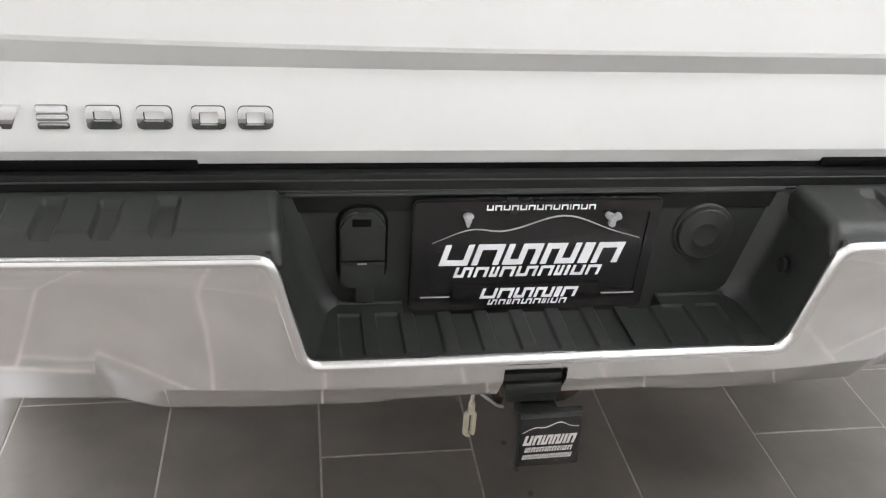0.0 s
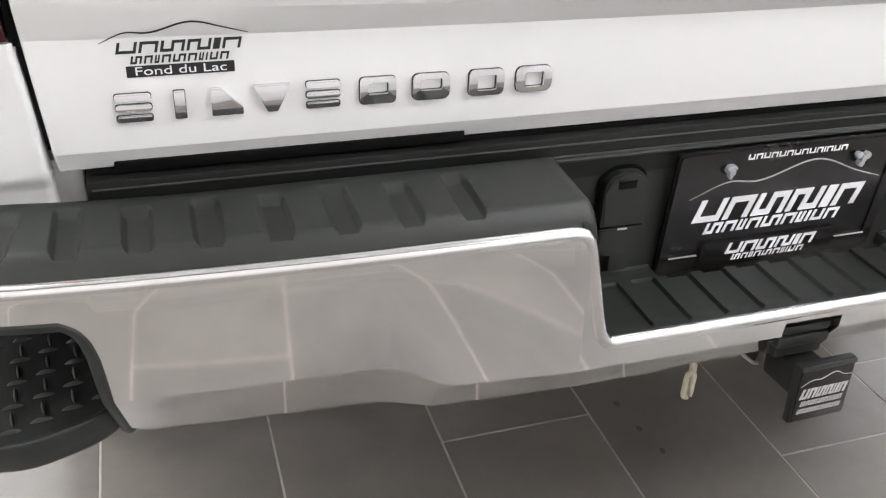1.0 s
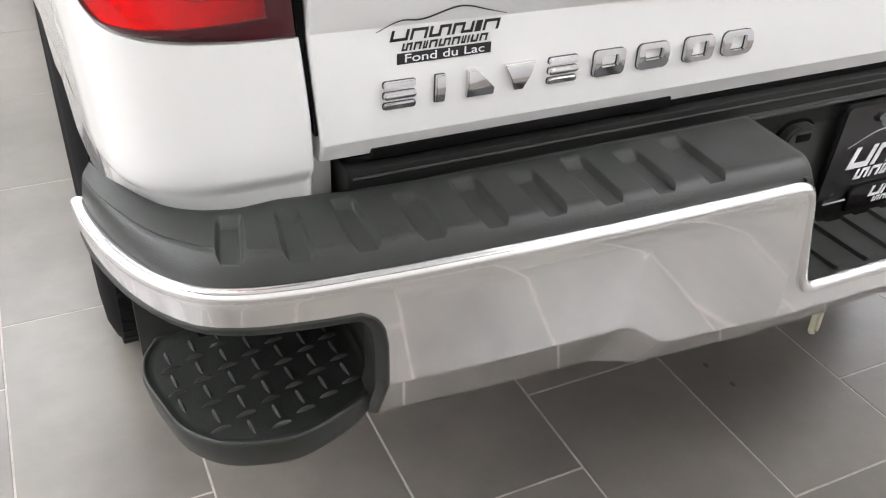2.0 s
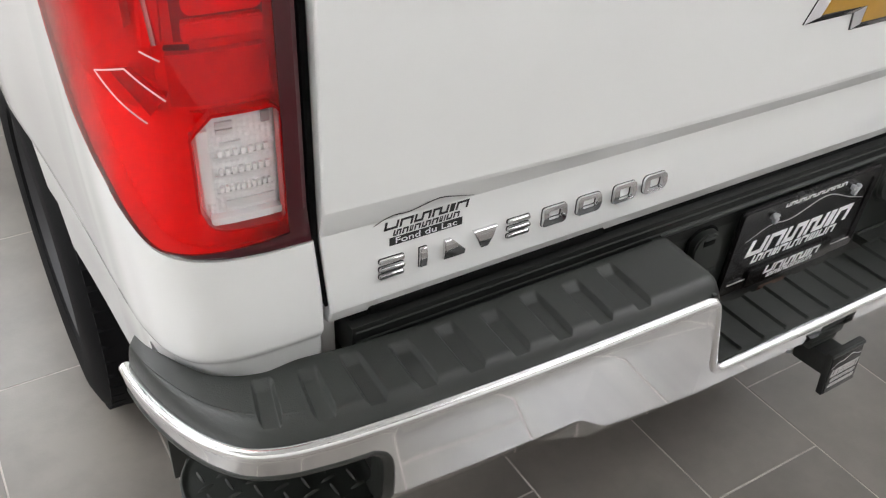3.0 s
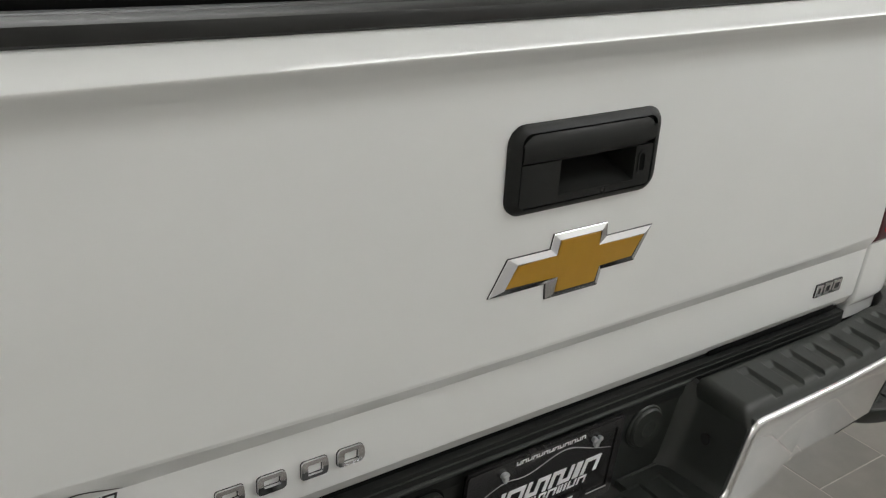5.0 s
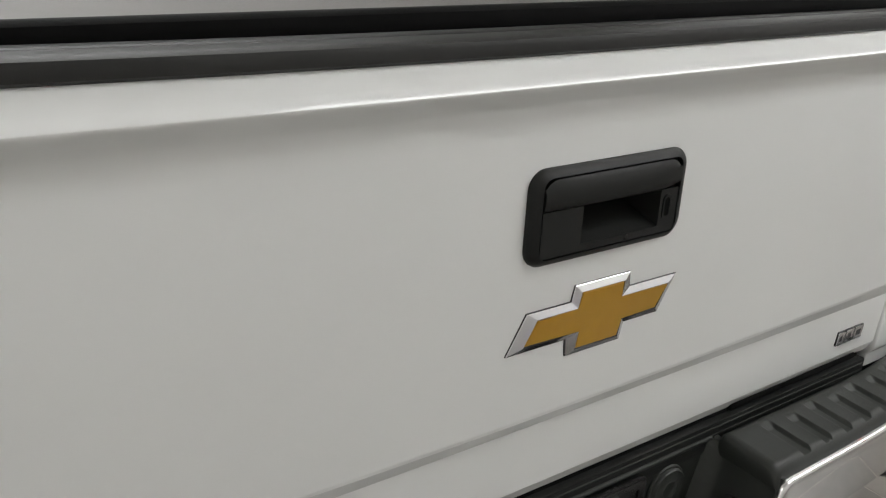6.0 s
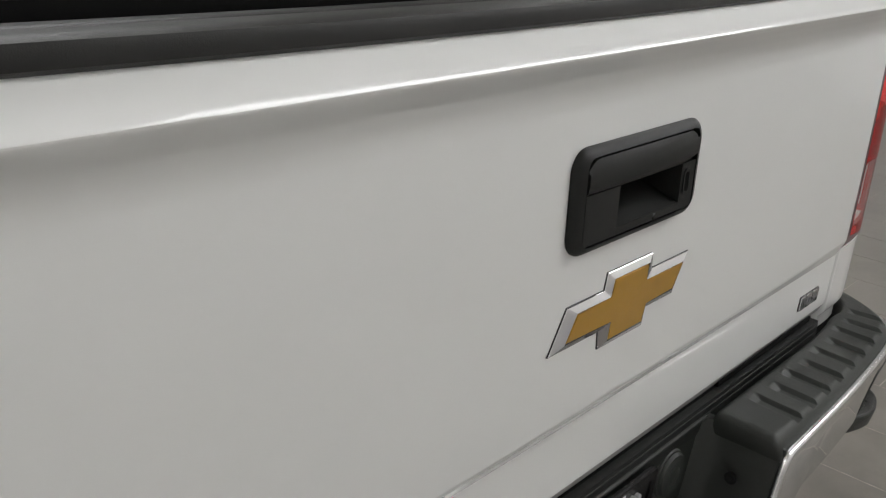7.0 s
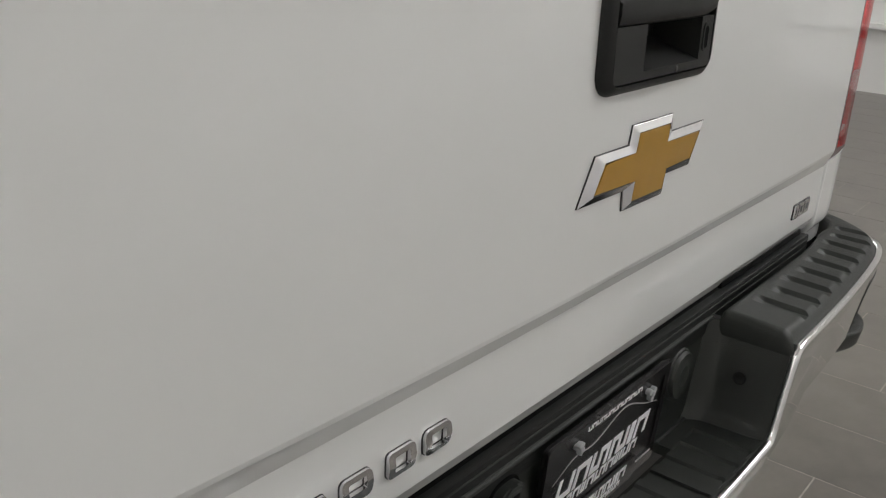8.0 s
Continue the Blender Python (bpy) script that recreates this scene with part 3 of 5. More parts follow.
wide = max(v.co.x for v in me.vertices) - min(v.co.x for v in me.vertices)
for v in me.vertices:
    x, z = -0.66125 + v.co.x * 0.078 / wide, 0.9210 + v.co.y
    v.co = face(x, z, 0.0010 + v.co.z)
me.materials.append(PRINT_WHITE)
ob = new("decal_text", me)
ob.parent = tailgate

# seals and filler between tailgate and bumper
bm = bmesh.new()
box(bm, -0.757, 0.757, -0.004, 0.050, 0.770, 0.8205, 0.003)
filler = part("sill_filler", bm, BLACK_PLASTIC, truck, "black plastic filler strip above the bumper")
for z, y in ((0.7985, -0.0042), (0.8120, -0.0042)):
    part("filler_ridge", tube(bmesh.new(), [(-0.752, y, z), (0.752, y, z)], 0.0013, 6), STEP_PLASTIC, filler, "moulded ridge")
bm = bmesh.new()
box(bm, -0.752, 0.752, 0.010, 0.055, 0.815, 0.8270, 0.002)
for a, b in ((-0.730, -0.390), (0.375, 0.730)):
    box(bm, a, b, 0.004, 0.050, 0.8240, 0.8350, 0.002)
part("tailgate_seal", bm, SEAL_SHADE_BLACK, truck, "black rubber seal under the tailgate")
# Same white sill both sides; the right one's shade is put into its colour.
for a, b in ((-0.802, -0.7600), (0.7600, 0.802)):
    part("corner_sill", box(bmesh.new(), a, b, 0.034 if a < 0 else 0.050, 0.058, 0.760, 0.8300, 0.003), WHITE_PAINT if a < 0 else SEAL_SHADE_BLACK, truck, "white painted corner sill under the tailgate" if a < 0 else "corner sill under the tailgate, black for its deep shade")
# Black panels added to keep the gaps behind the bumper corners dark.
for a, b in ((-0.905, -0.690), (0.690, 0.945)):
    part("corner_dark_panel", box(bmesh.new(), a, b, 0.038, 0.058, 0.640, 0.766, 0.004), SEAL_SHADE_BLACK, truck, "added black panel, shade behind the bumper's corner")
# Upper gap strips, black in place of the gap's own shade.
for a, b in ((-0.7960, -0.7885), (0.7885, 0.7960)):
    part("gap_shade", box(bmesh.new(), a, b, 0.0025, 0.056, 0.948, 1.421, 0.001), SEAL_SHADE_BLACK, truck, "black strip for the shade in the tailgate gap")
bm = bmesh.new()
box(bm, -0.79, 0.79, 0.060, 0.080, 0.70, 1.42)
part("bed_end", bm, UNDERBODY, truck, "dark bed end panel behind the tailgate")

# ---------------------------------------------------------------- bedsides and tail lamps
PLAN = smooth_line([(0.797, 0.000), (0.830, 0.000), (0.862, 0.001), (0.900, 0.0075), (0.932, 0.0250), (0.953, 0.054), (0.965, 0.100), (0.971, 0.180), (0.975, 0.30)], 60)
PLAN = np.vstack([PLAN, [(0.9785, 0.38), (0.9810, 0.44), (0.9840, 0.50), (0.9870, 0.55), (0.9905, 0.60), (0.9945, 0.65)] + [(0.998, y) for y in np.linspace(0.70, 2.05, 42)]])
ARC = np.r_[0, np.cumsum(np.linalg.norm(np.diff(PLAN, axis=0), axis=1))]
TANGENT = np.gradient(PLAN, ARC, axis=0)
OUTWARD = np.stack([TANGENT[:, 1], -TANGENT[:, 0]], 1)
OUTWARD /= np.linalg.norm(OUTWARD, axis=1)[:, None]
BULGE_Z = [0.60, 0.785, 0.8095, 0.813, 0.8195, 0.825, 0.830, 0.845, 0.95, 1.10, 1.30, 1.328, 1.345, 1.358, 1.3715, 1.385, 1.394, 1.3985, 1.4022, 1.410, 1.4187, 1.425]
BULGE_D = [-0.030, -0.0125, -0.0118, -0.0108, -0.0055, -0.0018, -0.0004, 0.0006, 0.002, 0.003, 0.002, 0.0015, 0.0020, 0.0042, 0.0100, 0.0184, 0.0248, 0.0272, 0.0254, 0.0178, 0.0090, -0.002]


def body(s, z, d=0.0, side=-1):
    """A point on the bedside's skin: s along the plan from the tailgate's gap, d proud of it."""
    x, y = np.interp(s, ARC, PLAN[:, 0]), np.interp(s, ARC, PLAN[:, 1])
    nx, ny = np.interp(s, ARC, OUTWARD[:, 0]), np.interp(s, ARC, OUTWARD[:, 1])
    off = np.interp(z, BULGE_Z, BULGE_D) + d
    tuck = max(0.0, nx) ** 2 * np.interp(z, [0.60, 0.80, 0.85, 0.92, 1.0], [-0.002, -0.006, -0.006, -0.003, 0.0])      # the flank leans in towards the bottom
    seam = max(0.0, 1 - s / 0.03) * np.interp(z, [0.80, 0.88, 0.95, 1.0], [0.0125, 0.0105, 0.0040, 0.0])          # the edge follows the tailgate
    return Vector((side * (x - seam + nx * (off + tuck)), y + ny * off, z))


LAMP_END, LAMP_TOP = 0.335, 1.340
LOW_S = [0.0, 0.05, 0.09, 0.12, 0.147, 0.160, 0.171, 0.19, 0.21, 0.235, 0.27, 0.295, 0.315, 0.328, 0.336]
LOW_Z = [0.9515, 0.9530, 0.9560, 0.9590, 0.9640, 0.9690, 0.9770, 0.9965, 1.0155, 1.036, 1.067, 1.098, 1.140, 1.190, 1.260]


def lamp_low(s):
    return float(np.interp(s, LOW_S, LOW_Z))


def bedside(side):
    ss = sorted(set(list(np.linspace(0, LAMP_END, 60)) + [0.0018, 0.0045] + list(ARC[ARC > LAMP_END + 0.01])))
    P, Q, ys = [], [], []
    for s in ss:
        y = float(np.interp(s, ARC, PLAN[:, 1]))
        low = 0.785 if y < 0.13 else 0.62
        zb = lamp_low(s) if s <= LAMP_END else 1.26
        hem = 0.006 if s == 0 else 0.002 if s < 0.003 else 0.0
        zz = list(np.linspace(low, 0.792, 3)) + [0.800, 0.8095, 0.813, 0.8195, 0.825, 0.830] + list(np.linspace(0.845, zb, 5)) + list(np.linspace(zb, LAMP_TOP, 9))[1:] + [1.345, 1.352, 1.358, 1.365, 1.3715, 1.378, 1.385, 1.390, 1.394, 1.3985, 1.4022, 1.410, 1.4187, 1.425]
        P.append([body(s, z, -hem, side) for z in zz])
        Q.append([body(s, z, -0.030 - 0.02 * (s > LAMP_END), side) for z in zz])
        ys.append([(y, z) for z in zz])

    def keep(i, j):
        if ss[i + 1] <= LAMP_END + 1e-6 and 13 <= j < 21:
            return False
        y, z = 0.5 * (ys[i][j][0] + ys[i + 1][j][0]), 0.5 * (ys[i][j][1] + ys[i][j + 1][1])
        return (y - 1.02) ** 2 + (z - 0.40) ** 2 > 0.50 ** 2
    ob = part("bedside", slab(P, Q, keep), WHITE_PAINT, truck, "white painted bedside with rounded corner", sharp=34)
    # black cap along the bed rail
    P, Q = [], []
    for s in [s for s in ss if s >= 0.0]:
        P.append([body(s, 1.425, d, side) + Vector((0, 0, h)) for d, h in ((-0.002, 0.000), (-0.0025, 0.012), (-0.007, 0.017), (-0.040, 0.018), (-0.070, 0.017), (-0.075, 0.0))])
        Q.append([body(s, 1.425, d, side) + Vector((0, 0, -0.0008)) for d in (-0.004, -0.010, -0.02, -0.04, -0.06, -0.072)])
    part("rail_cap", slab(P, Q), CAP_PLASTIC, ob, "black bed rail cap")
    # inner bed wall and wheel liner
    bm = bmesh.new()
    a, b = sorted((side * 0.79, side * 0.83))
    box(bm, a, b, 0.08, 2.05, 0.62, 1.40)
    part("inner_wall", bm, UNDERBODY, ob, "dark inner bed wall")
    return ob


def tail_lamp(side):
    ss = sorted(set([0.0035, 0.0245, 0.0265, 0.0290, 0.0320, 0.0350, 0.0800, 0.0940, 0.1000, 0.1048, 0.1073, 0.0860] + list(np.linspace(0.0035, LAMP_END - 0.004, 60))))

    def knots(s):
        zb = lamp_low(s) + 0.0025
        low = float(np.interp(s, [0.0265, 0.029, 0.035, 0.080, 0.094, 0.100, 0.1048], [0.9985, 0.9935, 0.9905, 0.9920, 0.9965, 1.0030, 1.0160]))
        top = float(np.interp(s, [0.0265, 0.0285, 0.032, 0.086, 0.1000, 0.1048], [1.1075, 1.1110, 1.1130, 1.1130, 1.0990, 1.0920]))
        k = [zb, zb + float(np.interp(s, [0.0, 0.10, 0.16, 0.22], [0.021, 0.010, 0.003, 0.0015])), low - 0.0022, low, top, top + 0.0022, 1.3155, LAMP_TOP - 0.0025]
        for i in range(2, 8):
            k[i] = max(k[i], k[i - 1] + 0.0005)
        k[7] = LAMP_TOP - 0.0025
        for i in range(6, -1, -1):
            k[i] = min(k[i], k[i + 1] - 0.0004)
        return k

    counts = (2, 3, 1, 6, 1, 8, 2)
    rows = []
    for s in ss:
        k = knots(s)
        zz = []
        for i, n in enumerate(counts):
            zz += list(np.linspace(k[i], k[i + 1], n + 1))[: n if i < 6 else n + 1]
        rows.append(zz)
    edges = np.r_[0, np.cumsum(counts)]

    def grid(d0, d1):
        def rim(s, z, zz):
            # the lens rolls in a little along its edge
            e = min(s - 0.0035, LAMP_END - 0.004 - s, z - zz[0], zz[-1] - z)
            return -0.004 * max(0.0, 1 - e / 0.006) ** 2
        P = [[body(s, z, d0 + rim(s, z, zz), side) for z in zz] for s, zz in zip(ss, rows)]
        Q = [[body(s, z, d1 + rim(s, z, zz), side) for z in zz] for s, zz in zip(ss, rows)]
        return P, Q

    def is_border(i, j):
        return ss[i + 1] <= 0.0246 or j < edges[1] or j >= edges[6]

    def is_reverse(i, j):
        return 0.0264 <= ss[i] and ss[i + 1] <= 0.1049 and edges[3] <= j < edges[4]

    def is_rim(i, j):
        return 0.0240 <= ss[i] and ss[i + 1] <= 0.1074 and edges[2] <= j < edges[5] and not is_reverse(i, j)

    P, Q = grid(-0.020, -0.026)
    lamp = part("tail_lamp", slab(P, Q), LAMP_WHITE, truck, "red tail lamp with a clear reversing lens")
    P, Q = grid(0.0030, 0.0005)
    part("lens", slab(P, Q, lambda i, j: not is_border(i, j) and not is_reverse(i, j)), LENS_RED, lamp, "glossy red lens")
    part("lens_border", slab(P, Q, is_border), LENS_BORDER, lamp, "dark maroon lens border")
    part("reverse_lens", slab(P, Q, is_reverse), LENS_CLEAR, lamp, "clear reversing lamp lens")
    # side walls of the housing; the inner one is black as the gap's shade
    P, Q = grid(0.0004, -0.024)
    n, m = len(ss), len(rows[0])
    outer_loop = [(i, 0) for i in range(n)] + [(n - 1, j) for j in range(1, m)] + [(i, m - 1) for i in range(n - 2, -1, -1)]
    inner_loop = [(0, j) for j in range(m)]
    for loop, mat, note in ((outer_loop, LAMP_WHITE, "pale lamp housing wall"), (inner_loop, UNDERBODY, "lamp housing wall, black as shade of the gap")):
        bm = bmesh.new()
        va = [bm.verts.new(P[i][j]) for i, j in loop]
        vb = [bm.verts.new(Q[i][j]) for i, j in loop]
        for k in range(len(loop) - 1):
            bm.faces.new((va[k], va[k + 1], vb[k + 1], vb[k]))
        part("housing_wall", bm, mat, lamp, note)

    def sheet(s0, s1, z0, z1, d0, d1, n=10, m=6):
        a, b = np.linspace(s0, s1, n), np.linspace(z0, z1, m)
        return slab([[body(s, z, d0, side) for z in b] for s in a], [[body(s, z, d1, side) for z in b] for s in a])

    def block(s0, s1, z0, z1, r, d0, depth, bevel):
        return prism(bmesh.new(), rounded(s0, s1, z0, z1, r, 4), depth, lambda a, b, d: body(a, b, d0 + d, side), bevel)

    # brake light: a raised bright field in a dark channel, a strip below, light guide along top and outer side
    part("brake_frame", sheet(0.026, 0.110, 1.176, 1.302, -0.0185, -0.0196), LAMP_CHANNEL, lamp, "dark brake light channel")
    part("brake_field", block(0.0280, 0.0990, 1.2010, 1.2945, 0.009, -0.0180, 0.0120, 0.0035), LAMP_WHITE, lamp, "brake light field")
    part("brake_strip", block(0.0275, 0.1020, 1.1790, 1.1960, 0.004, -0.0180, 0.0100, 0.0025), LAMP_WHITE, lamp, "lower brake light strip")
    part("side_backing", sheet(0.134, 0.326, 1.112, 1.310, -0.0180, -0.0196, 24, 4), LAMP_GREY, lamp, "grey backing of the side lamp")
    outer = smooth_line([(0.0255, 1.3125), (0.060, 1.3130), (0.0854, 1.3118), (0.116, 1.3030), (0.1295, 1.2840), (0.1345, 1.250), (0.1426, 1.1756)], 30)
    inner = smooth_line([(0.0255, 1.3000), (0.060, 1.3005), (0.0810, 1.2995), (0.100, 1.2925), (0.1105, 1.2770), (0.1150, 1.250), (0.1210, 1.1767)], 30)
    lines = [inner + (outer - inner) * w for w in (0.0, 0.35, 0.7, 1.0)]
    lift = (-0.012, -0.006, -0.006, -0.011)
    part("light_guide", slab([[body(p[0], p[1], d, side) for p, d in zip(c, lift)] for c in zip(*lines)], [[body(p[0], p[1], -0.022, side) for p in c] for c in zip(*lines)]), LAMP_GUIDE, lamp, "bent light guide bar")
    part("lamp_slot", sheet(0.096, 0.118, 1.1735, 1.1765, -0.006, -0.012, 5, 3), LAMP_DARK, lamp, "dark slot under the brake light")
    # Grey puts the dark reflection on the lens into this field's colour.
    part("lower_field", sheet(0.0265, 0.119, 1.120, 1.168, -0.010, -0.024), LAMP_GREY, lamp, "turn light field, grey for a dark lens reflection")
    # Crease highlight given shape: pale glossy bars where the bright line runs.
    for line_ in ([(0.180, 1.304), (0.155, 1.288), (0.137, 1.2745), (0.1285, 1.262)], [(0.1285, 1.262), (0.1275, 1.240), (0.1250, 1.210), (0.1228, 1.182)]):
        bm = tube(bmesh.new(), [body(s, z, 0.0012, side) for s, z in smooth_line(line_, 14)], 0.0026, 14)
        part("crease_highlight", bm, LENS_HIGHLIGHT, lamp, "pale glossy bar for the highlight on the lens crease")
    # side marker: a slanted small reflector, edge reflections put into pale ridge colour
    bm = bmesh.new()
    quad = [(0.181, 1.1485), (0.151, 1.1570), (0.122, 1.1315), (0.1385, 1.1120)]
    va = [bm.verts.new(body(s, z, -0.007, side)) for s, z in quad]
    vb = [bm.verts.new(body(s, z, -0.036, side)) for s, z in quad]
    bm.faces.new(va)
    for k in range(4):
        bm.faces.new((va[k], va[(k + 1) % 4], vb[(k + 1) % 4], vb[k]))
    part("side_marker", bm, LAMP_SILVER, lamp, "side marker reflector")
    for knots_ in ([(0.1834, 1.1495), (0.1665, 1.1545), (0.1500, 1.1590)], [(0.1500, 1.1590), (0.135, 1.1455), (0.1199, 1.1320)], [(0.1834, 1.1495), (0.1638, 1.1300), (0.1373, 1.1100)], [(0.1348, 1.1766), (0.127, 1.1720), (0.1198, 1.1680)]):
        bm = tube(bmesh.new(), [body(s, z, 0.0030, side) for s, z in smooth_line(knots_, 9)], 0.0009, 6)
        part("lens_ridge", bm, LENS_EDGE_GLINT, lamp, "lens ridge, bright edge reflection put into its pale colour")
    # fluted reflector round the side, above the marker
    flutes = [0.152 + 0.0065 * k for k in range(25)]
    zz = np.linspace(1.190, 1.300, 6)
    P = [[body(s, z, -0.008 - (0.003 if k % 2 else 0.0), side) for z in zz] for k, s in enumerate(flutes)]
    Q = [[body(s, z, -0.026, side) for z in zz] for s in flutes]
    part("side_field", slab(P, Q), LAMP_GREY, lamp, "fluted side reflector", sharp=70)
    # reversing lamp: silver bowl with rows of small ribs
    fs, fz = np.linspace(0.027, 0.104, 29), np.linspace(0.9905, 1.1115, 45)
    P = [[body(s, z, -0.0150 + 0.0011 * (1 if (a % 2 and b % 2) else 0.35 if (a % 2 or b % 2) else 0), side) for b, z in enumerate(fz)] for a, s in enumerate(fs)]
    Q = [[body(s, z, -0.027, side) for z in fz] for s in fs]
    part("reverse_bowl", slab(P, Q), LAMP_CHROME, lamp, "bright faceted reversing reflector", sharp=10)
    P, Q = grid(0.0004, -0.012)
    part("reverse_rim", slab(P, Q, is_rim), RIM_RED, lamp, "red rim round the reversing lens")
    part("reverse_step", sheet(0.028, 0.097, 0.9965, 1.0040, -0.004, -0.026, 4, 3), LAMP_GUIDE, lamp, "white lower step of the reflector")
    # Raised grey strip: the shade of a recess put into colour.
    part("reverse_shade", sheet(0.030, 0.080, 1.0085, 1.0165, -0.0125, -0.021, 4, 3), LAMP_GREY, lamp, "grey strip, recess shade put into its colour")
    part("reverse_flank", sheet(0.0905, 0.1015, 1.018, 1.094, -0.010, -0.020, 4, 3), LAMP_WHITE, lamp, "pale flank of the reflector")
    for row, (z, n) in enumerate(((1.0275, 10), (1.0460, 8), (1.0650, 7))):
        for q in range(n):
            s0 = 0.034 + 0.052 * q / n
            part("reflector_rib", sheet(s0, s0 + 0.030 / n, z, z + 0.0062, -0.0105, -0.021, 2, 2), LAMP_WHITE, lamp)
        part("reflector_ledge", sheet(0.032, 0.087, z - 0.0030, z - 0.0008, -0.0118, -0.021, 3, 2), LAMP_GREY, lamp, "grey ledge of the reflector")
    for a in ((0.066, 0.082, 1.0880, 1.0925), (0.066, 0.082, 1.0955, 1.1000), (0.0305, 0.0380, 1.0930, 1.1040), (0.060, 0.080, 1.0755, 1.0790)):
        part("reflector_mark", sheet(*a, -0.0115, -0.021, 2, 2), LAMP_CHANNEL if a[0] < 0.05 else LAMP_GREY, lamp)
    return lamp


for side in (-1, 1):
    bedside(side)
    tail_lamp(side)

# ---------------------------------------------------------------- rear bumper
FRONT = [(0.0, -0.140), (0.15, -0.1400), (0.31, -0.1385), (0.45, -0.1365), (0.56, -0.1340), (0.68, -0.1285), (0.77, -0.1225), (0.84, -0.1150), (0.885, -0.1050), (0.918, -0.0890),
         (0.943, -0.0620), (0.962, -0.0280), (0.976, 0.0100), (0.986, 0.0500), (0.990, 0.0750), (0.992, 0.1000)]
REAR = [(0.0, -0.018), (0.15, -0.018), (0.31, -0.018), (0.45, -0.018), (0.56, -0.018), (0.68, -0.018), (0.77, -0.012), (0.825, -0.004), (0.862, -0.008), (0.893, 0.001),
        (0.915, 0.016), (0.932, 0.036), (0.946, 0.058), (0.960, 0.078), (0.965, 0.090), (0.969, 0.103)]
FRONT_LINE = np.array(FRONT)
REAR_LINE = np.array(REAR)
FRONT_S = np.r_[0, np.cumsum(np.linalg.norm(np.diff(FRONT_LINE, axis=0), axis=1))]
FINE_F, FINE_R = smooth_line(FRONT, 260), None
FINE_S = np.r_[0, np.cumsum(np.linalg.norm(np.diff(FINE_F, axis=0), axis=1))]
TAN = np.gradient(FINE_F, FINE_S, axis=0)
NRM = np.stack([TAN[:, 1], -TAN[:, 0]], 1)
NRM /= np.linalg.norm(NRM, axis=1)[:, None]
BUMPER_LEN = float(FINE_S[-1])
FINE_R = np.stack([np.interp(np.linspace(0, 1, 260), FRONT_S / FRONT_S[-1], REAR_LINE[:, 0]), np.interp(np.linspace(0, 1, 260), FRONT_S / FRONT_S[-1], REAR_LINE[:, 1])], 1)
for q in range(6):
    FINE_R[1:-1] = 0.25 * FINE_R[:-2] + 0.5 * FINE_R[1:-1] + 0.25 * FINE_R[2:]


def front(u, inset=0.0):
    """Plan point on the bumper's front line, u metres from the middle (negative: driver's side)."""
    s, sign = min(abs(u), BUMPER_LEN), (-1 if u < 0 else 1)
    x, y = np.interp(s, FINE_S, FINE_F[:, 0]), np.interp(s, FINE_S, FINE_F[:, 1])
    nx, ny = np.interp(s, FINE_S, NRM[:, 0]), np.interp(s, FINE_S, NRM[:, 1])
    return np.array([sign * (x - nx * inset), y - ny * inset])


def rear(u):
    s, sign = min(abs(u), BUMPER_LEN), (-1 if u < 0 else 1)
    return np.array([sign * np.interp(s, FINE_S, FINE_R[:, 0]), np.interp(s, FINE_S, FINE_R[:, 1])])


TOP, LIP, DIP_MID = 0.7860, 0.6410, 0.0165
DIP_U = [0.0, 0.276, 0.2840, 0.2900, 0.2955, 0.3205, 0.3250, 0.3310, 0.3410, 2.0]
DIP_Z = [LIP, LIP, LIP + 0.0025, LIP + 0.008, LIP + 0.018, TOP - 0.020, TOP - 0.008, TOP - 0.002, TOP, TOP]


def chrome_top(u):
    return float(np.interp(abs(u - DIP_MID), DIP_U, DIP_Z))


BOT_U = [0.0, 0.160, 0.190, 0.30, 0.42, 0.47, 0.52, 0.74, 0.80, 0.90, 1.2]
BOT_Z = [0.5707, 0.5707, 0.5618, 0.5608, 0.5530, 0.5490, 0.5486, 0.563, 0.60, 0.66, 0.66]
NOTCH = (-0.043, 0.0335)                         # opening for the hitch receiver
CUT_U = 0.758                                   # corner step opening begins
CUT_TOP = 0.7480


def crease_z(u):
    return float(np.interp(abs(u), [0.435, 0.447, 0.47, 0.493, 0.505], [0.607, 0.609, 0.6260, 0.643, 0.645]))


def chrome_inset(z, u=0.6):
    """How far the chrome face lies behind its front line: a plane face that turns under at a crease."""
    crease = crease_z(u)
    face_in = float(np.interp(abs(u), [0.30, 0.50], [0.06, 0.15])) * (0.775 - min(max(z, crease), 0.775)) + (0.001 if z > 0.78 else 0.0)
    return face_in + 0.62 * max(0.0, crease - z)


us = sorted(set([round(u, 5) for u in list(np.linspace(0, 0.26, 27)) + list(np.linspace(0.24, 0.35, 56)) + list(np.linspace(0.34, 0.74, 41)) + list(np.linspace(0.43, 0.51, 33)) + list(np.linspace(0.742, 0.80, 30))
                 + list(np.linspace(0.81, BUMPER_LEN, 50)) + [abs(NOTCH[0]), abs(NOTCH[0]) + 0.0004, NOTCH[1], NOTCH[1] + 0.0004]]))
us = sorted(set([-u for u in us] + us))


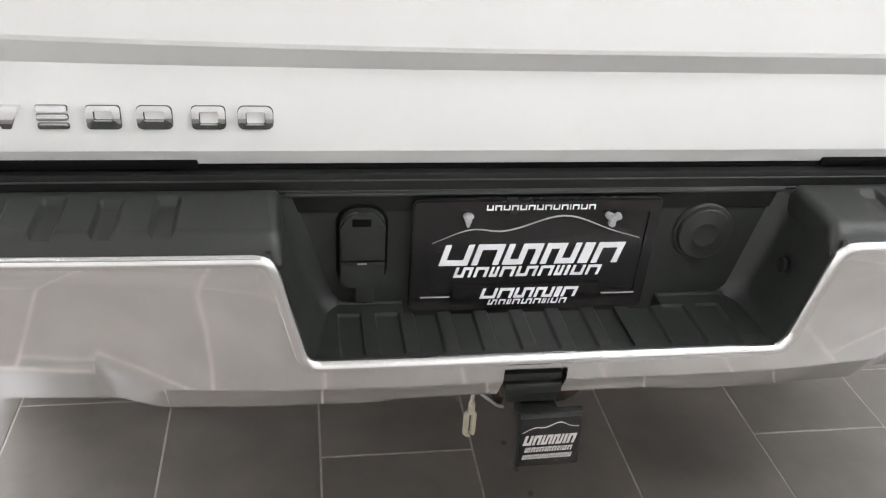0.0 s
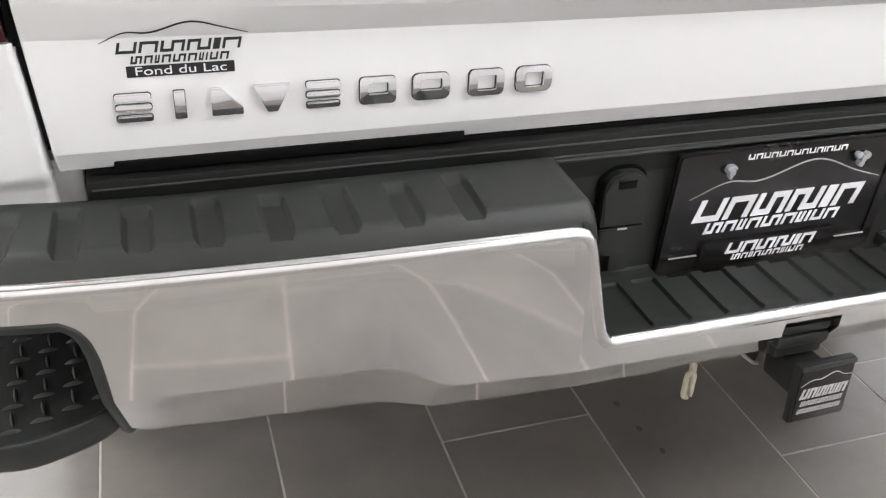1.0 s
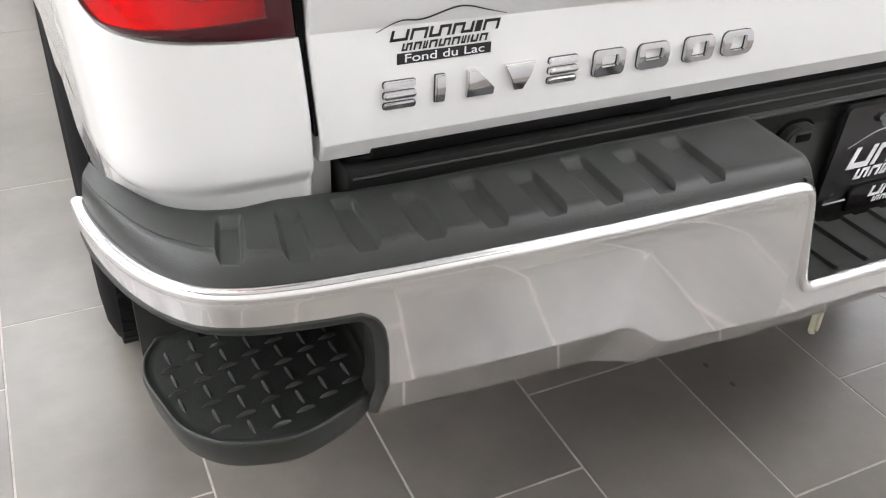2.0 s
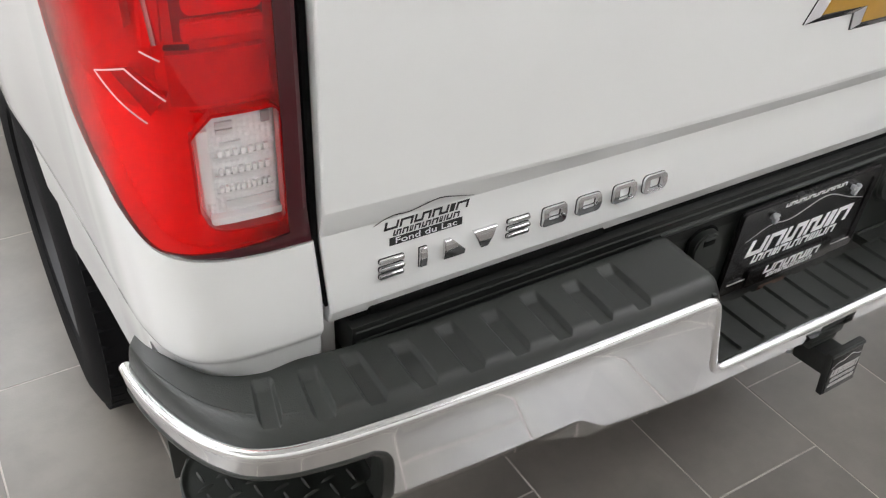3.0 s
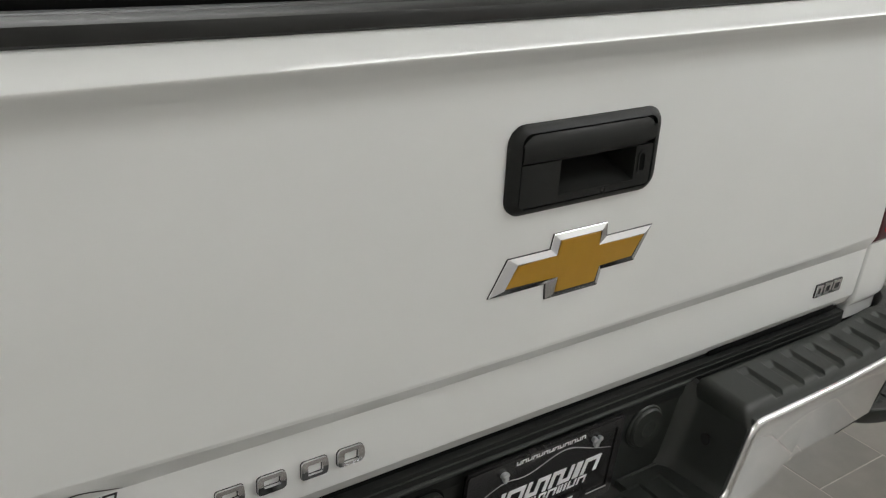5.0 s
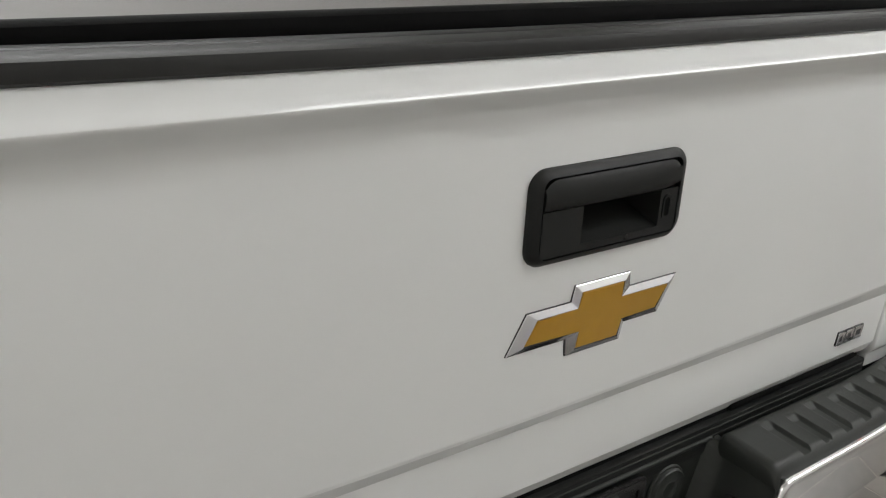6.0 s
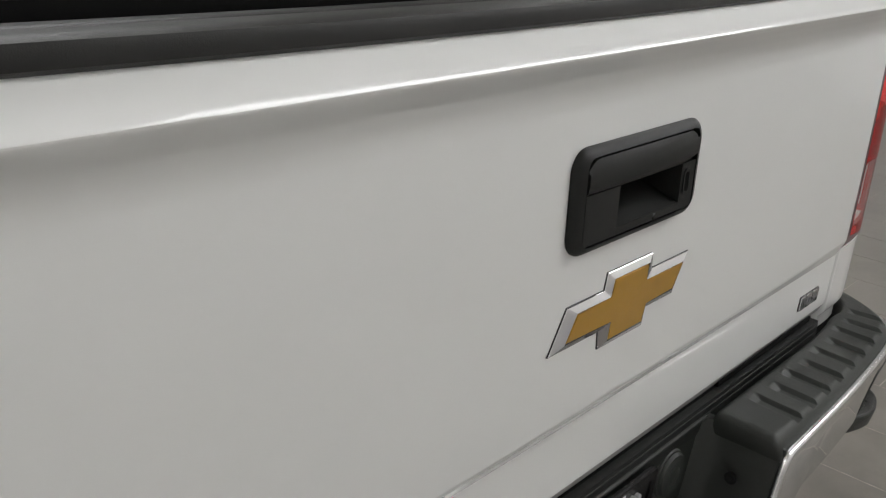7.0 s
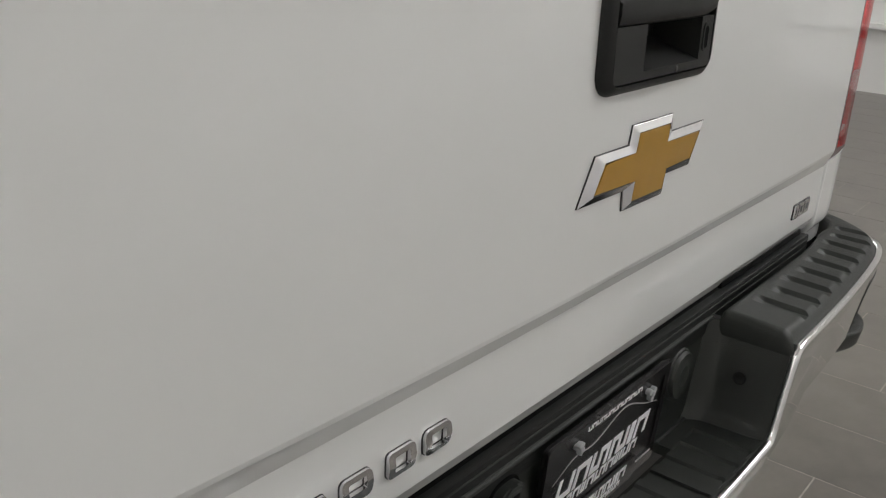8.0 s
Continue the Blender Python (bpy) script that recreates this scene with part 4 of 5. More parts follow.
def cut_low(u):
    """Lower end of the chrome: the bottom edge, raised over the corner step's opening with a rounded corner."""
    a = abs(u)
    base = float(np.interp(a, BOT_U, BOT_Z))
    if a <= CUT_U - 0.003:
        return base
    return float(np.interp(a, [CUT_U - 0.003, CUT_U + 0.004, CUT_U + 0.008, CUT_U + 0.016, CUT_U + 0.030, BUMPER_LEN - 0.06, BUMPER_LEN], [base, 0.700, 0.722, 0.738, CUT_TOP, CUT_TOP + 0.004, CUT_TOP + 0.006]))


P, Q = [], []
for u in us:
    zt, zb = chrome_top(u), cut_low(u)
    if NOTCH[0] - 0.0001 < u < NOTCH[1] + 0.0001:
        zb = 0.6255
    zc = crease_z(u)
    if zb < zc - 0.002 and zt > zc + 0.01:
        zz = [zb + (zc - zb) * w for w in (0.0, 0.06, 0.4, 0.9, 1.0)] + [zc + (zt - zc) * w for w in (0.03, 0.12, 0.24, 0.36, 0.5, 0.62, 0.75, 0.88, 0.97, 1.0)]
    else:
        zz = [zb] + [zb + (zt - zb) * w for w in (0.015, 0.06, 0.13, 0.2, 0.28, 0.36, 0.44, 0.54, 0.64, 0.74, 0.84, 0.92, 0.97, 1.0)]
    row, low = [], []
    for k, z in enumerate(zz):
        i = chrome_inset(z, u) + (0.006 if k == 0 else 0.0)
        x, y = front(u, i)
        row.append((x, y, z))
        x, y = front(u, i + 0.004)
        low.append((x, y, z))
    P.append(row)
    Q.append(low)
bumper = part("rear_bumper", slab(P, Q), CHROME, truck, "chrome step bumper with a licence plate recess", sharp=22)
# rolled bright edge along the chrome's top
bm = bmesh.new()
line = []
for u in us:
    x, y = front(u, 0.0065 + 0.5 * chrome_inset(min(0.775, chrome_top(u)), u))
    line.append((x, y, chrome_top(u) - 0.0015 - 0.0040 * (chrome_top(u) - LIP) / (TOP - LIP)))
tube(bm, line, 0.0076, 12)
part("rolled_edge", bm, EDGE_CHROME, bumper, "bright rolled chrome edge", sharp=60)

# step pads: black plastic tops left and right, with grooves across
GROOVE = [0.4045 + 0.0594 * k for k in range(9)]
GROOVE_WIDE, GROOVE_WALL = 0.0280, 0.0048


SLOPE_W = [0.0, 0.015, 0.04, 0.08, 0.12, 0.16, 0.20, 0.9, 0.96, 1.0]
SLOPE_Z = [0.777, 0.7840, 0.7905, 0.7972, 0.8020, 0.8050, 0.8058, 0.8095, 0.8095, 0.805]


def groove_depth(u, w):
    """How deep the tread grooves lie below the pad's top; w runs from front (0) to rear (1)."""
    for n, g in enumerate(GROOVE):
        e = min(u - g, g + GROOVE_WIDE - u) / GROOVE_WALL
        f = ((0.86, 0.80)[n % 2] - w) / 0.13
        if e > 1e-6 and f > 1e-6:
            return 0.0064 * min(1.0, e) * min(1.0, f)
    return 0.0


def step_pad(side):
    shift = side * DIP_MID + 0.0145
    uu = set([0.2985 + shift, 0.3015 + shift, 0.306 + shift, 0.315 + shift])
    for g in GROOVE:
        for k in (-0.0045, -0.0012, 0.0, 0.0010, 0.5 * GROOVE_WALL, GROOVE_WALL - 0.0010, GROOVE_WALL, GROOVE_WALL + 0.0015, 0.5 * GROOVE_WIDE):
            uu |= {g + k, g + GROOVE_WIDE - k}
    near = [(g - 0.005, g + GROOVE_WIDE + 0.005) for g in GROOVE]
    uu |= set(u for u in np.linspace(0.32 + shift, BUMPER_LEN - 0.004, 60) if not any(a < u < b for a, b in near))
    uu = sorted(round(u, 5) for u in uu)
    P, Q = [], []
    for u in uu:
        f, r = front(side * u, 0.010), rear(side * u)
        end = max(0.0, (u - (BUMPER_LEN - 0.16)) / 0.16)
        wide = 1.0 + 0.9 * min(1.0, max(0.0, (u - 0.84) / 0.10))     # the front slope widens round the corner
        drop = 0.010 if u < 0.30 + shift else 0.0045 if u < 0.303 + shift else 0.0
        # the groove's level floor runs out through the front slope, where the slope sinks to the same height
        brow = wide * float(np.interp(0.8058 - groove_depth(u, 0.3), SLOPE_Z[:7], SLOPE_W[:7]))
        ww = [brow * k for k in (0.0, 0.07, 0.14, 0.22, 0.31, 0.41, 0.52, 0.64, 0.76, 0.86, 0.94, 1.0)]
        ww += [brow + (0.45 - brow) * k for k in (0.03, 0.08, 0.2, 0.4, 0.6, 0.8, 1.0)] + [0.5, 0.6, 0.65, 0.67, 0.70, 0.73, 0.76, 0.80, 0.83, 0.86, 0.89, 0.92, 0.96, 1.0]
        row, low = [], []
        for k, w in enumerate(ww):
            p = f + (r - f) * w
            z = float(np.interp(w / wide if k < 12 else max(w, 0.20), SLOPE_W, SLOPE_Z))
            if k >= 12:
                z -= groove_depth(u, w)
            z += 0.012 * end * w - drop
            row.append((p[0], p[1], z))
            low.append((p[0], p[1], 0.772))
        P.append(row)
        Q.append(low)
    return part("step_pad", slab(P, Q), STEP_PLASTIC, bumper, "black plastic step pad with cross grooves", sharp=58)


for side in (-1, 1):
    step_pad(side)

# licence plate recess: side walls, back wall, ribbed floor
bm = bmesh.new()
FT, FB, BT, BB = 0.3160, 0.2800, (-0.297, 0.331), (-0.246, 0.290)     # front half widths, back ends at top and bottom
ZT, ZB = 0.7955, 0.6405


def recess_wall(side):
    bt, bb = (BT[0], BB[0]) if side < 0 else (BT[1], BB[1])
    P, Q = [], []
    for v in np.linspace(0, 1, 12):
        row, low = [], []
        for w in np.linspace(0, 1, 20):
            zf, zr = LIP - 0.004 + (TOP + 0.006 - LIP) * v, ZB + (ZT - ZB) * v
            xf = DIP_MID + side * (FB + 0.004 + (FT + 0.004 - FB) * v)
            yf = -0.1310 + 0.35 * chrome_inset(zf)
            xr = bb + (bt - bb) * v + side * 0.006
            k = w
            x = xf + (xr - xf) * k
            y = yf + (-0.002 - yf) * k
            z = zf + (zr - zf) * k
            # round the edge where the wall meets the back and the floor
            e = 0.012 * max(0.0, 1 - v / 0.12) ** 2 + 0.018 * max(0.0, (k - 0.74) / 0.26) ** 2
            row.append((x - side * e, y, z))
            low.append((x + side * 0.006, y, z))
        P.append(row)
        Q.append(low)
    return part("recess_wall", slab(P, Q), STEP_PLASTIC, bumper, "black plastic recess side wall")


for side in (-1, 1):
    recess_wall(side)
P = [[(a + (b - a) * t, -0.002, z) for t in np.linspace(0, 1, 30)] for z, a, b in ((0.600, -0.26, 0.30), (0.640, -0.262, 0.302), (0.70, -0.280, 0.320), (0.785, -0.312, 0.345), (0.797, -0.315, 0.347))]
Q = [[(x, 0.010, z) for x, y, z in r] for r in P]
part("recess_back", slab(P, Q), STEP_PLASTIC, bumper, "black plastic recess back wall")
# raised border round the recess back
bm = bmesh.new()
tube(bm, [(-0.293, -0.005, 0.7945), (0.328, -0.005, 0.7955)], 0.0032, 8)
tube(bm, [(-0.2465, -0.006, 0.6435), (-0.152, -0.006, 0.6425)], 0.0030, 8)
tube(bm, [(0.186, -0.006, 0.6425), (0.2905, -0.006, 0.6435)], 0.0030, 8)
part("recess_border", bm, STEP_PLASTIC, bumper, "moulded border line")
# floor with ribs; open at the back below the plate
xx = set(np.linspace(-0.264, 0.296, 20))
RIBS = [-0.232 + 0.0465 * k for k in range(11)]
for g in RIBS:
    xx |= {g - 0.003, g, g + 0.003, g + 0.022, g + 0.025, g + 0.028}
xx |= {-0.152, 0.184}
xx = sorted(xx)
yy = [-0.1245, -0.123, -0.1205, -0.1180, -0.1155, -0.1130, -0.106, -0.100, -0.08, -0.06, -0.045, -0.0305, -0.029, -0.024, -0.010, -0.001]


def floor_z(x, y):
    z = 0.6410 if y < -0.1235 else 0.6445 if y < -0.11 else 0.6435
    for g in RIBS:
        taper = 0.003 if y < -0.1160 else 0.0
        if g + taper - 1e-6 <= x <= g + 0.025 - taper + 1e-6 and -0.1185 <= y <= -0.0303:
            z -= 0.0042
    return z


P = [[(x, y, floor_z(x, y)) for y in yy] for x in xx]
Q = [[(x, y, 0.628) for y in yy] for x in xx]
part("recess_floor", slab(P, Q, lambda i, j: not (-0.1521 <= xx[i] and xx[i + 1] <= 0.1841 and yy[j] >= -0.0306)), STEP_PLASTIC, bumper, "black ribbed recess floor", sharp=25)

# trailer socket cover, capsule shaped, with its spring hinge
# The base plate's black rim stands in for the shadow round the cover.
socket = part("trailer_socket", prism(bmesh.new(), rounded(-0.2345, -0.1725, 0.6690, 0.7815, 0.0250, 8), 0.003, lambda a, b, d: Vector((a, -0.003 - d, b)), 0.001), SEAL_SHADE_BLACK, bumper, "black trailer socket with flip cover")


def capsule_half(z0, z1, r, up):
    """One half of the cover's outline: square at the hinge, rounded at the far end."""
    x0, x1 = -0.2305, -0.1765
    arc = [(1 - math.cos(k * math.pi / 12), math.sin(k * math.pi / 12)) for k in range(7)]
    if up:
        return [(x0, z0), (x1, z0)] + [(x1 - r * a, z1 - r + r * b) for a, b in arc] + [(x0 + r * a, z1 - r + r * b) for a, b in reversed(arc)]
    return [(x1, z1), (x0, z1)] + [(x0 + r * a, z0 + r - r * b) for a, b in arc] + [(x1 - r * a, z0 + r - r * b) for a, b in reversed(arc)]


bm = prism(bmesh.new(), capsule_half(0.7110, 0.7775, 0.0210, True), 0.013, lambda a, b, d: Vector((a, -0.006 - d, b)), 0.003)
part("socket_lid", bm, STEP_PLASTIC, socket, "black flip lid")
bm = prism(bmesh.new(), capsule_half(0.6735, 0.7085, 0.0100, False), 0.012, lambda a, b, d: Vector((a, -0.006 - d, b)), 0.002)
box(bm, -0.2115, -0.1885, -0.0150, -0.003, 0.6500, 0.6730, 0.002)
part("socket_hinge", bm, STEP_PLASTIC, socket, "hinge block")
# Black block in place of the grip recess, whose shade it paints.
bm = box(bmesh.new(), -0.2165, -0.1935, -0.0197, -0.016, 0.7585, 0.7690, 0.0015)
part("grip_shade", bm, SEAL_SHADE_BLACK, socket, "black block for the shaded grip recess")
bm = box(bmesh.new(), -0.2165, -0.1935, -0.0215, -0.016, 0.7695, 0.7715, 0.0008)
part("lid_lip", bm, STEP_PLASTIC, socket, "raised lid lip")
bm = tube(bmesh.new(), [(-0.2095, -0.0195, 0.7085), (-0.1985, -0.0195, 0.7085)], 0.0013, 8)
part("hinge_pin", bm, SCREW_GREY, socket, "metal hinge pin")
# round cover
m = Matrix.Translation((0.231, -0.002, 0.737)) @ Euler((radians(90), 0, 0)).to_matrix().to_4x4()
bm = lathe(bmesh.new(), [(0.040, 0.0), (0.040, 0.003), (0.0385, 0.005), (0.036, 0.0055), (0.035, 0.010), (0.0335, 0.0115), (0.017, 0.0118), (0.016, 0.0124), (0.015, 0.0118), (0.0, 0.0120)], m, 36)
part("round_cover", bm, STEP_PLASTIC, bumper, "round black lock cover")
bm = lathe(bmesh.new(), [(0.010, 0.0), (0.010, 0.003), (0.008, 0.004), (0.005, 0.002), (0.0, 0.002)], Matrix.Translation((0.316, -0.066, 0.720)) @ Euler((0, radians(-84), 0)).to_matrix().to_4x4(), 20)
part("wall_fitting", bm, UNDERBODY, bumper, "small dark round fitting in the recess wall")

# licence plate holder with the dealer insert
def plate_y(z):
    return -0.0135 + 0.010 * (0.79 - z) / 0.14


def on_plate(lift):
    return lambda a, b, d: Vector((a, plate_y(b) - lift - d, b))


holder = part("plate_holder", prism(bmesh.new(), rounded(-0.1450, 0.1640, 0.6300, 0.7930, 0.007, 4), 0.006, on_plate(0.0), 0.0015), PLATE_BLACK, truck, "black licence plate frame with dealer insert")
bm = prism(bmesh.new(), rounded(-0.1430, 0.1620, 0.634, 0.7910, 0.006, 4), 0.0022, on_plate(0.006), hole=rounded(-0.1300, 0.1490, 0.6545, 0.7760, 0.004, 4))
part("plate_frame", bm, PLATE_BLACK, holder, "glossy black frame rim")
bm = prism(bmesh.new(), rounded(-0.0900, 0.1020, 0.6330, 0.6700, 0.006, 4), 0.0030, on_plate(0.0078), 0.0010)
part("frame_tab", bm, PLATE_BLACK, holder, "frame's lower name tab")
bm = logo_row(bmesh.new(), -0.1120, 0.1290, 0.6995, 0.7300, WORD, on_plate(0.0062), 0.0006)
tagged(part("insert_wordmark", bm, PRINT_WHITE, holder, "white wordmark blocks"), kind="stuff")
bm = logo_row(bmesh.new(), -0.0920, 0.1030, 0.6815, 0.6965, LOWER, on_plate(0.0062), 0.0006, gap=0.16)
tagged(part("insert_subline", bm, PRINT_WHITE, holder, "white subline blocks"), kind="stuff")
bm = logo_row(bmesh.new(), -0.0580, 0.0785, 0.7795, 0.7865, (1,) * 10 + (0.35,) + (1,) * 3, on_plate(0.0086), 0.0004, skew=0.0, gap=0.18)
tagged(part("frame_address_bar", bm, PRINT_WHITE, holder, "white address bar"), kind="stuff")
bm = logo_row(bmesh.new(), -0.0560, 0.0750, 0.6510, 0.6665, WORD, on_plate(0.0110), 0.0005)
tagged(part("tab_wordmark", bm, PRINT_WHITE, holder, "white wordmark blocks"), kind="stuff")
bm = logo_row(bmesh.new(), -0.0450, 0.0620, 0.6410, 0.6490, LOWER, on_plate(0.0110), 0.0005, gap=0.2)
tagged(part("tab_subline", bm, PRINT_WHITE, holder, "white subline blocks"), kind="stuff")
bm = bmesh.new()
ridge = smooth_line([(-0.120, 0.7325), (-0.068, 0.7520), (-0.040, 0.7485), (0.046, 0.7695), (0.108, 0.7470), (0.143, 0.7360)], 26)
ridge_line(bm, [tuple(p) for p in ridge], 0.0011, on_plate(0.0062), 0.0004)
tagged(part("insert_ridge", bm, PRINT_GREY, holder, "grey mountain ridge line"), kind="stuff")
bm = bmesh.new()
for a, b in ((-0.130, -0.093), (0.106, 0.150)):
    box(bm, a, b, plate_y(0.652) - 0.0095, plate_y(0.652) - 0.004, 0.6525, 0.6540)
tagged(part("frame_edge_line", bm, PRINT_GREY, holder, "thin grey lines along the frame's edge"), kind="stuff")
for x, z, turn in ((-0.079, 0.7690, 0), (0.101, 0.7680, 55)):
    bm = bmesh.new()
    c = Vector((x, plate_y(z) - 0.012, z))
    rot = Matrix.Translation(c) @ Euler((radians(90), 0, 0)).to_matrix().to_4x4() @ Euler((0, 0, radians(turn))).to_matrix().to_4x4()
    lathe(bm, [(0.0, 0.006), (0.004, 0.005), (0.0045, -0.006)], rot, 12)
    lobes = ((0.0, 0.0045, 1.5, 0.85), (0.0, -0.0030, 0.62, 1.5)) if turn == 0 else tuple((0.0068 * math.cos(radians(90 + 120 * k)), 0.0068 * math.sin(radians(90 + 120 * k)), 1.0, 1.0) for k in range(3))
    for a, b, sx, sy in lobes:
        lathe(bm, [(0.0, 0.005), (0.0042, 0.0035), (0.0046, 0.0), (0.0040, -0.003), (0.0, -0.004)], rot @ Matrix.Translation((a, b, 0)) @ Matrix.Diagonal((sx, sy, 1.0, 1.0)), 12)
    part("wing_screw", bm, SCREW_GREY, holder, "grey plastic wing screw")

# ---------------------------------------------------------------- corner steps
PAD = [(0.742, 0.095), (0.744, 0.030), (0.747, -0.030), (0.752, -0.058), (0.766, -0.072), (0.805, -0.091), (0.840, -0.1000), (0.877, -0.0950), (0.914, -0.0790), (0.938, -0.0520), (0.953, -0.0040), (0.961, 0.0440), (0.956, 0.0690), (0.940, 0.095)]


def corner_step(side):
    outline = smooth_line(PAD, 60)
    out = 0.002 if side < 0 else 0.050

    def ring(scale, z):
        c = np.array([0.845, 0.03])
        return [Vector((side * (out + c[0] + (p[0] - c[0]) * scale), c[1] + (p[1] - c[1]) * scale, z)) for p in outline]

    bm = bmesh.new()
    rings = [[bm.verts.new(v) for v in ring(s, z)] for s, z in ((0.84, 0.569), (0.925, 0.571), (0.960, 0.577), (0.985, 0.594), (1.0, 0.6045), (0.998, 0.6085), (0.990, 0.6103), (0.975, 0.6106), (0.955, 0.6085), (0.935, 0.6068), (0.90, 0.6060))]
    n = len(outline)
    for a, b in zip(rings, rings[1:]):
        for k in range(n - 1):
            bm.faces.new((a[k], a[k + 1], b[k + 1], b[k]))
        bm.faces.new((a[n - 1], a[0], b[0], b[n - 1]))
    bm.faces.new(rings[-1])
    bm.faces.new(list(reversed(rings[0])))
    step = part("corner_step", bm, STEP_PLASTIC, bumper, "black plastic corner step with raised tread", sharp=60)
    # raised tread lugs, two crossing directions
    lug = bmesh.new()
    rings = []
    for k in range(9):
        t = -1 + 2 * k / 8
        w, h = 0.0029 * (1 - t * t) ** 0.5 + 0.0003, 0.0042 * (1 - t * t) ** 0.8
        rings.append([lug.verts.new((0.0165 * t, y, z)) for y, z in ((-w, 0.0), (-0.25 * w, h), (0.25 * w, h), (w, 0.0))])
    for a, b in zip(rings, rings[1:]):
        for k in range(3):
            lug.faces.new((a[k], b[k], b[k + 1], a[k + 1]))
    bmesh.ops.recalc_face_normals(lug, faces=lug.faces)
    me = bpy.data.meshes.new("tread_lug")
    lug.to_mesh(me)
    lug.free()
    me.materials.append(STEP_PLASTIC)
    me.polygons.foreach_set("use_smooth", [True] * len(me.polygons))
    poly = [(0.845 + (p[0] - 0.845) * 0.86, 0.03 + (p[1] - 0.03) * 0.86) for p in outline]

    def inside(x, y):
        hit = False
        for (xa, ya), (xb, yb) in zip(poly, poly[1:] + poly[:1]):
            if (ya > y) != (yb > y) and x < (xb - xa) * (y - ya) / (yb - ya) + xa:
                hit = not hit
        return hit

    for i in range(-6, 7):
        for j in range(-14, 15):
            x, y = 0.852 + 0.027 * i, 0.0 - 0.011 * i + 0.0188 * j
            if inside(x, y):
                ob = new("tread_lug", me)
                ob.parent = step
                across = j % 2 == 0
                ob.matrix_local = pose(side * (x + out), y, 0.6058, 0, 0, -side * (8 if across else 97))
                ob.scale = (0.66, 0.72, 1.10)
    # plastic surround of the opening, set into the chrome
    P, Q = [], []
    path = [(CUT_U - 0.003 + 0.007 * (z - 0.566) / 0.134, z) for z in (0.566, 0.60, 0.64, 0.675, 0.700)]
    path += [(CUT_U + 0.0058, 0.711), (CUT_U + 0.0080, 0.722), (CUT_U + 0.0115, 0.7305), (CUT_U + 0.0160, 0.738), (CUT_U + 0.0225, 0.7435), (CUT_U + 0.030, CUT_TOP)]
    path += [(u, CUT_TOP + 0.004 * (u - CUT_U - 0.03) / (BUMPER_LEN - 0.09 - CUT_U)) for u in np.linspace(CUT_U + 0.05, BUMPER_LEN - 0.004, 18)]
    for k, (u, z) in enumerate(path):
        ins = chrome_inset(z, u)
        turn = radians(90 * min(1.0, max(0.0, (k - 4) / 6.0)))
        du, dz = 0.014 * math.cos(turn), -0.014 * math.sin(turn)
        prof = ((-0.30, 0.0045), (-0.05, -0.0006), (0.08, -0.0016), (0.35, -0.001), (0.8, 0.004), (1.0, 0.016))
        row, low = [], []
        for f, dep in prof:
            x, y = front(side * (u + du * f), ins + dep)
            row.append((x, y, z + dz * f))
            x, y = front(side * (u + du * f * 0.9), ins + dep + 0.02)
            low.append((x, y, z + dz * f * 0.9))
        P.append(row)
        Q.append(low)
    part("corner_surround", slab(P, Q), STEP_PLASTIC, bumper, "black plastic surround of the corner step")
    # dark inner walls behind the step
    P = [[(side * 0.742, y0 + (0.10 - y0) * t, z) for t in np.linspace(0, 1, 6)] for z, y0 in ((0.570, -0.030), (0.62, -0.070), (0.68, -0.095), (0.745, -0.10))]
    Q = [[(side * 0.735, y + 0.0, z) for x, y, z in r] for r in P]
    part("corner_inner_wall", slab(P, Q), STEP_PLASTIC, bumper, "black inner wall beside the corner step")
    P = [[(side * x, 0.095 + 0.004 * k, z) for k, x in enumerate(np.linspace(0.742, 0.955, 6))] for z in (0.560, 0.62, 0.68, 0.768)]
    Q = [[(x, y + 0.008, z) for x, y, z in r] for r in P]
    part("corner_back_wall", slab(P, Q), STEP_PLASTIC, bumper, "black back wall over the corner step")


for side in (-1, 1):
    corner_step(side)

# ---------------------------------------------------------------- hitch
receiver = part("hitch_receiver", box(bmesh.new(), -0.038, 0.026, -0.104, 0.30, 0.560, 0.6120, 0.006), RUSTY_STEEL, truck, "black steel hitch receiver with some rust")
bm = box(bmesh.new(), -0.040, 0.033, -0.121, -0.098, 0.5985, 0.6110, 0.005)
box(bm, -0.038, 0.034, -0.122, -0.100, 0.5800, 0.5965, 0.005)
box(bm, -0.034, 0.031, -0.117, -0.100, 0.5640, 0.5785, 0.004)
part("receiver_collar", bm, STEP_PLASTIC, receiver, "black collar")
bm = box(bmesh.new(), -0.060, 0.062, -0.060, -0.048, 0.536, 0.560, 0.003)
part("receiver_flange", bm, RUSTY_STEEL, receiver, "rusty receiver flange")
for outline in ([(0.036, 0.572), (0.078, 0.570), (0.076, 0.556), (0.062, 0.546), (0.052, 0.538), (0.042, 0.536), (0.036, 0.548)], [(-0.056, 0.572), (-0.030, 0.572), (-0.026, 0.548), (-0.030, 0.536), (-0.038, 0.538), (-0.046, 0.556)]):
    bm = prism(bmesh.new(), outline, 0.014, lambda x, z, d: Vector((x, -0.072 - d, z)), 0.002)
    part("chain_loop", bm, DARK_RUST, receiver, "rusty chain bracket")
bm = tube(bmesh.new(), [(-0.062, -0.085, 0.560), (-0.047, -0.088, 0.547), (-0.036, -0.089, 0.538), (-0.028, -0.088, 0.535)], 0.0022, 8)
part("receiver_pin", bm, SCREW_GREY, receiver, "grey steel clip pin")
bm = box(bmesh.new(), -0.55, 0.55, 0.02, 0.10, 0.545, 0.60, 0.01)
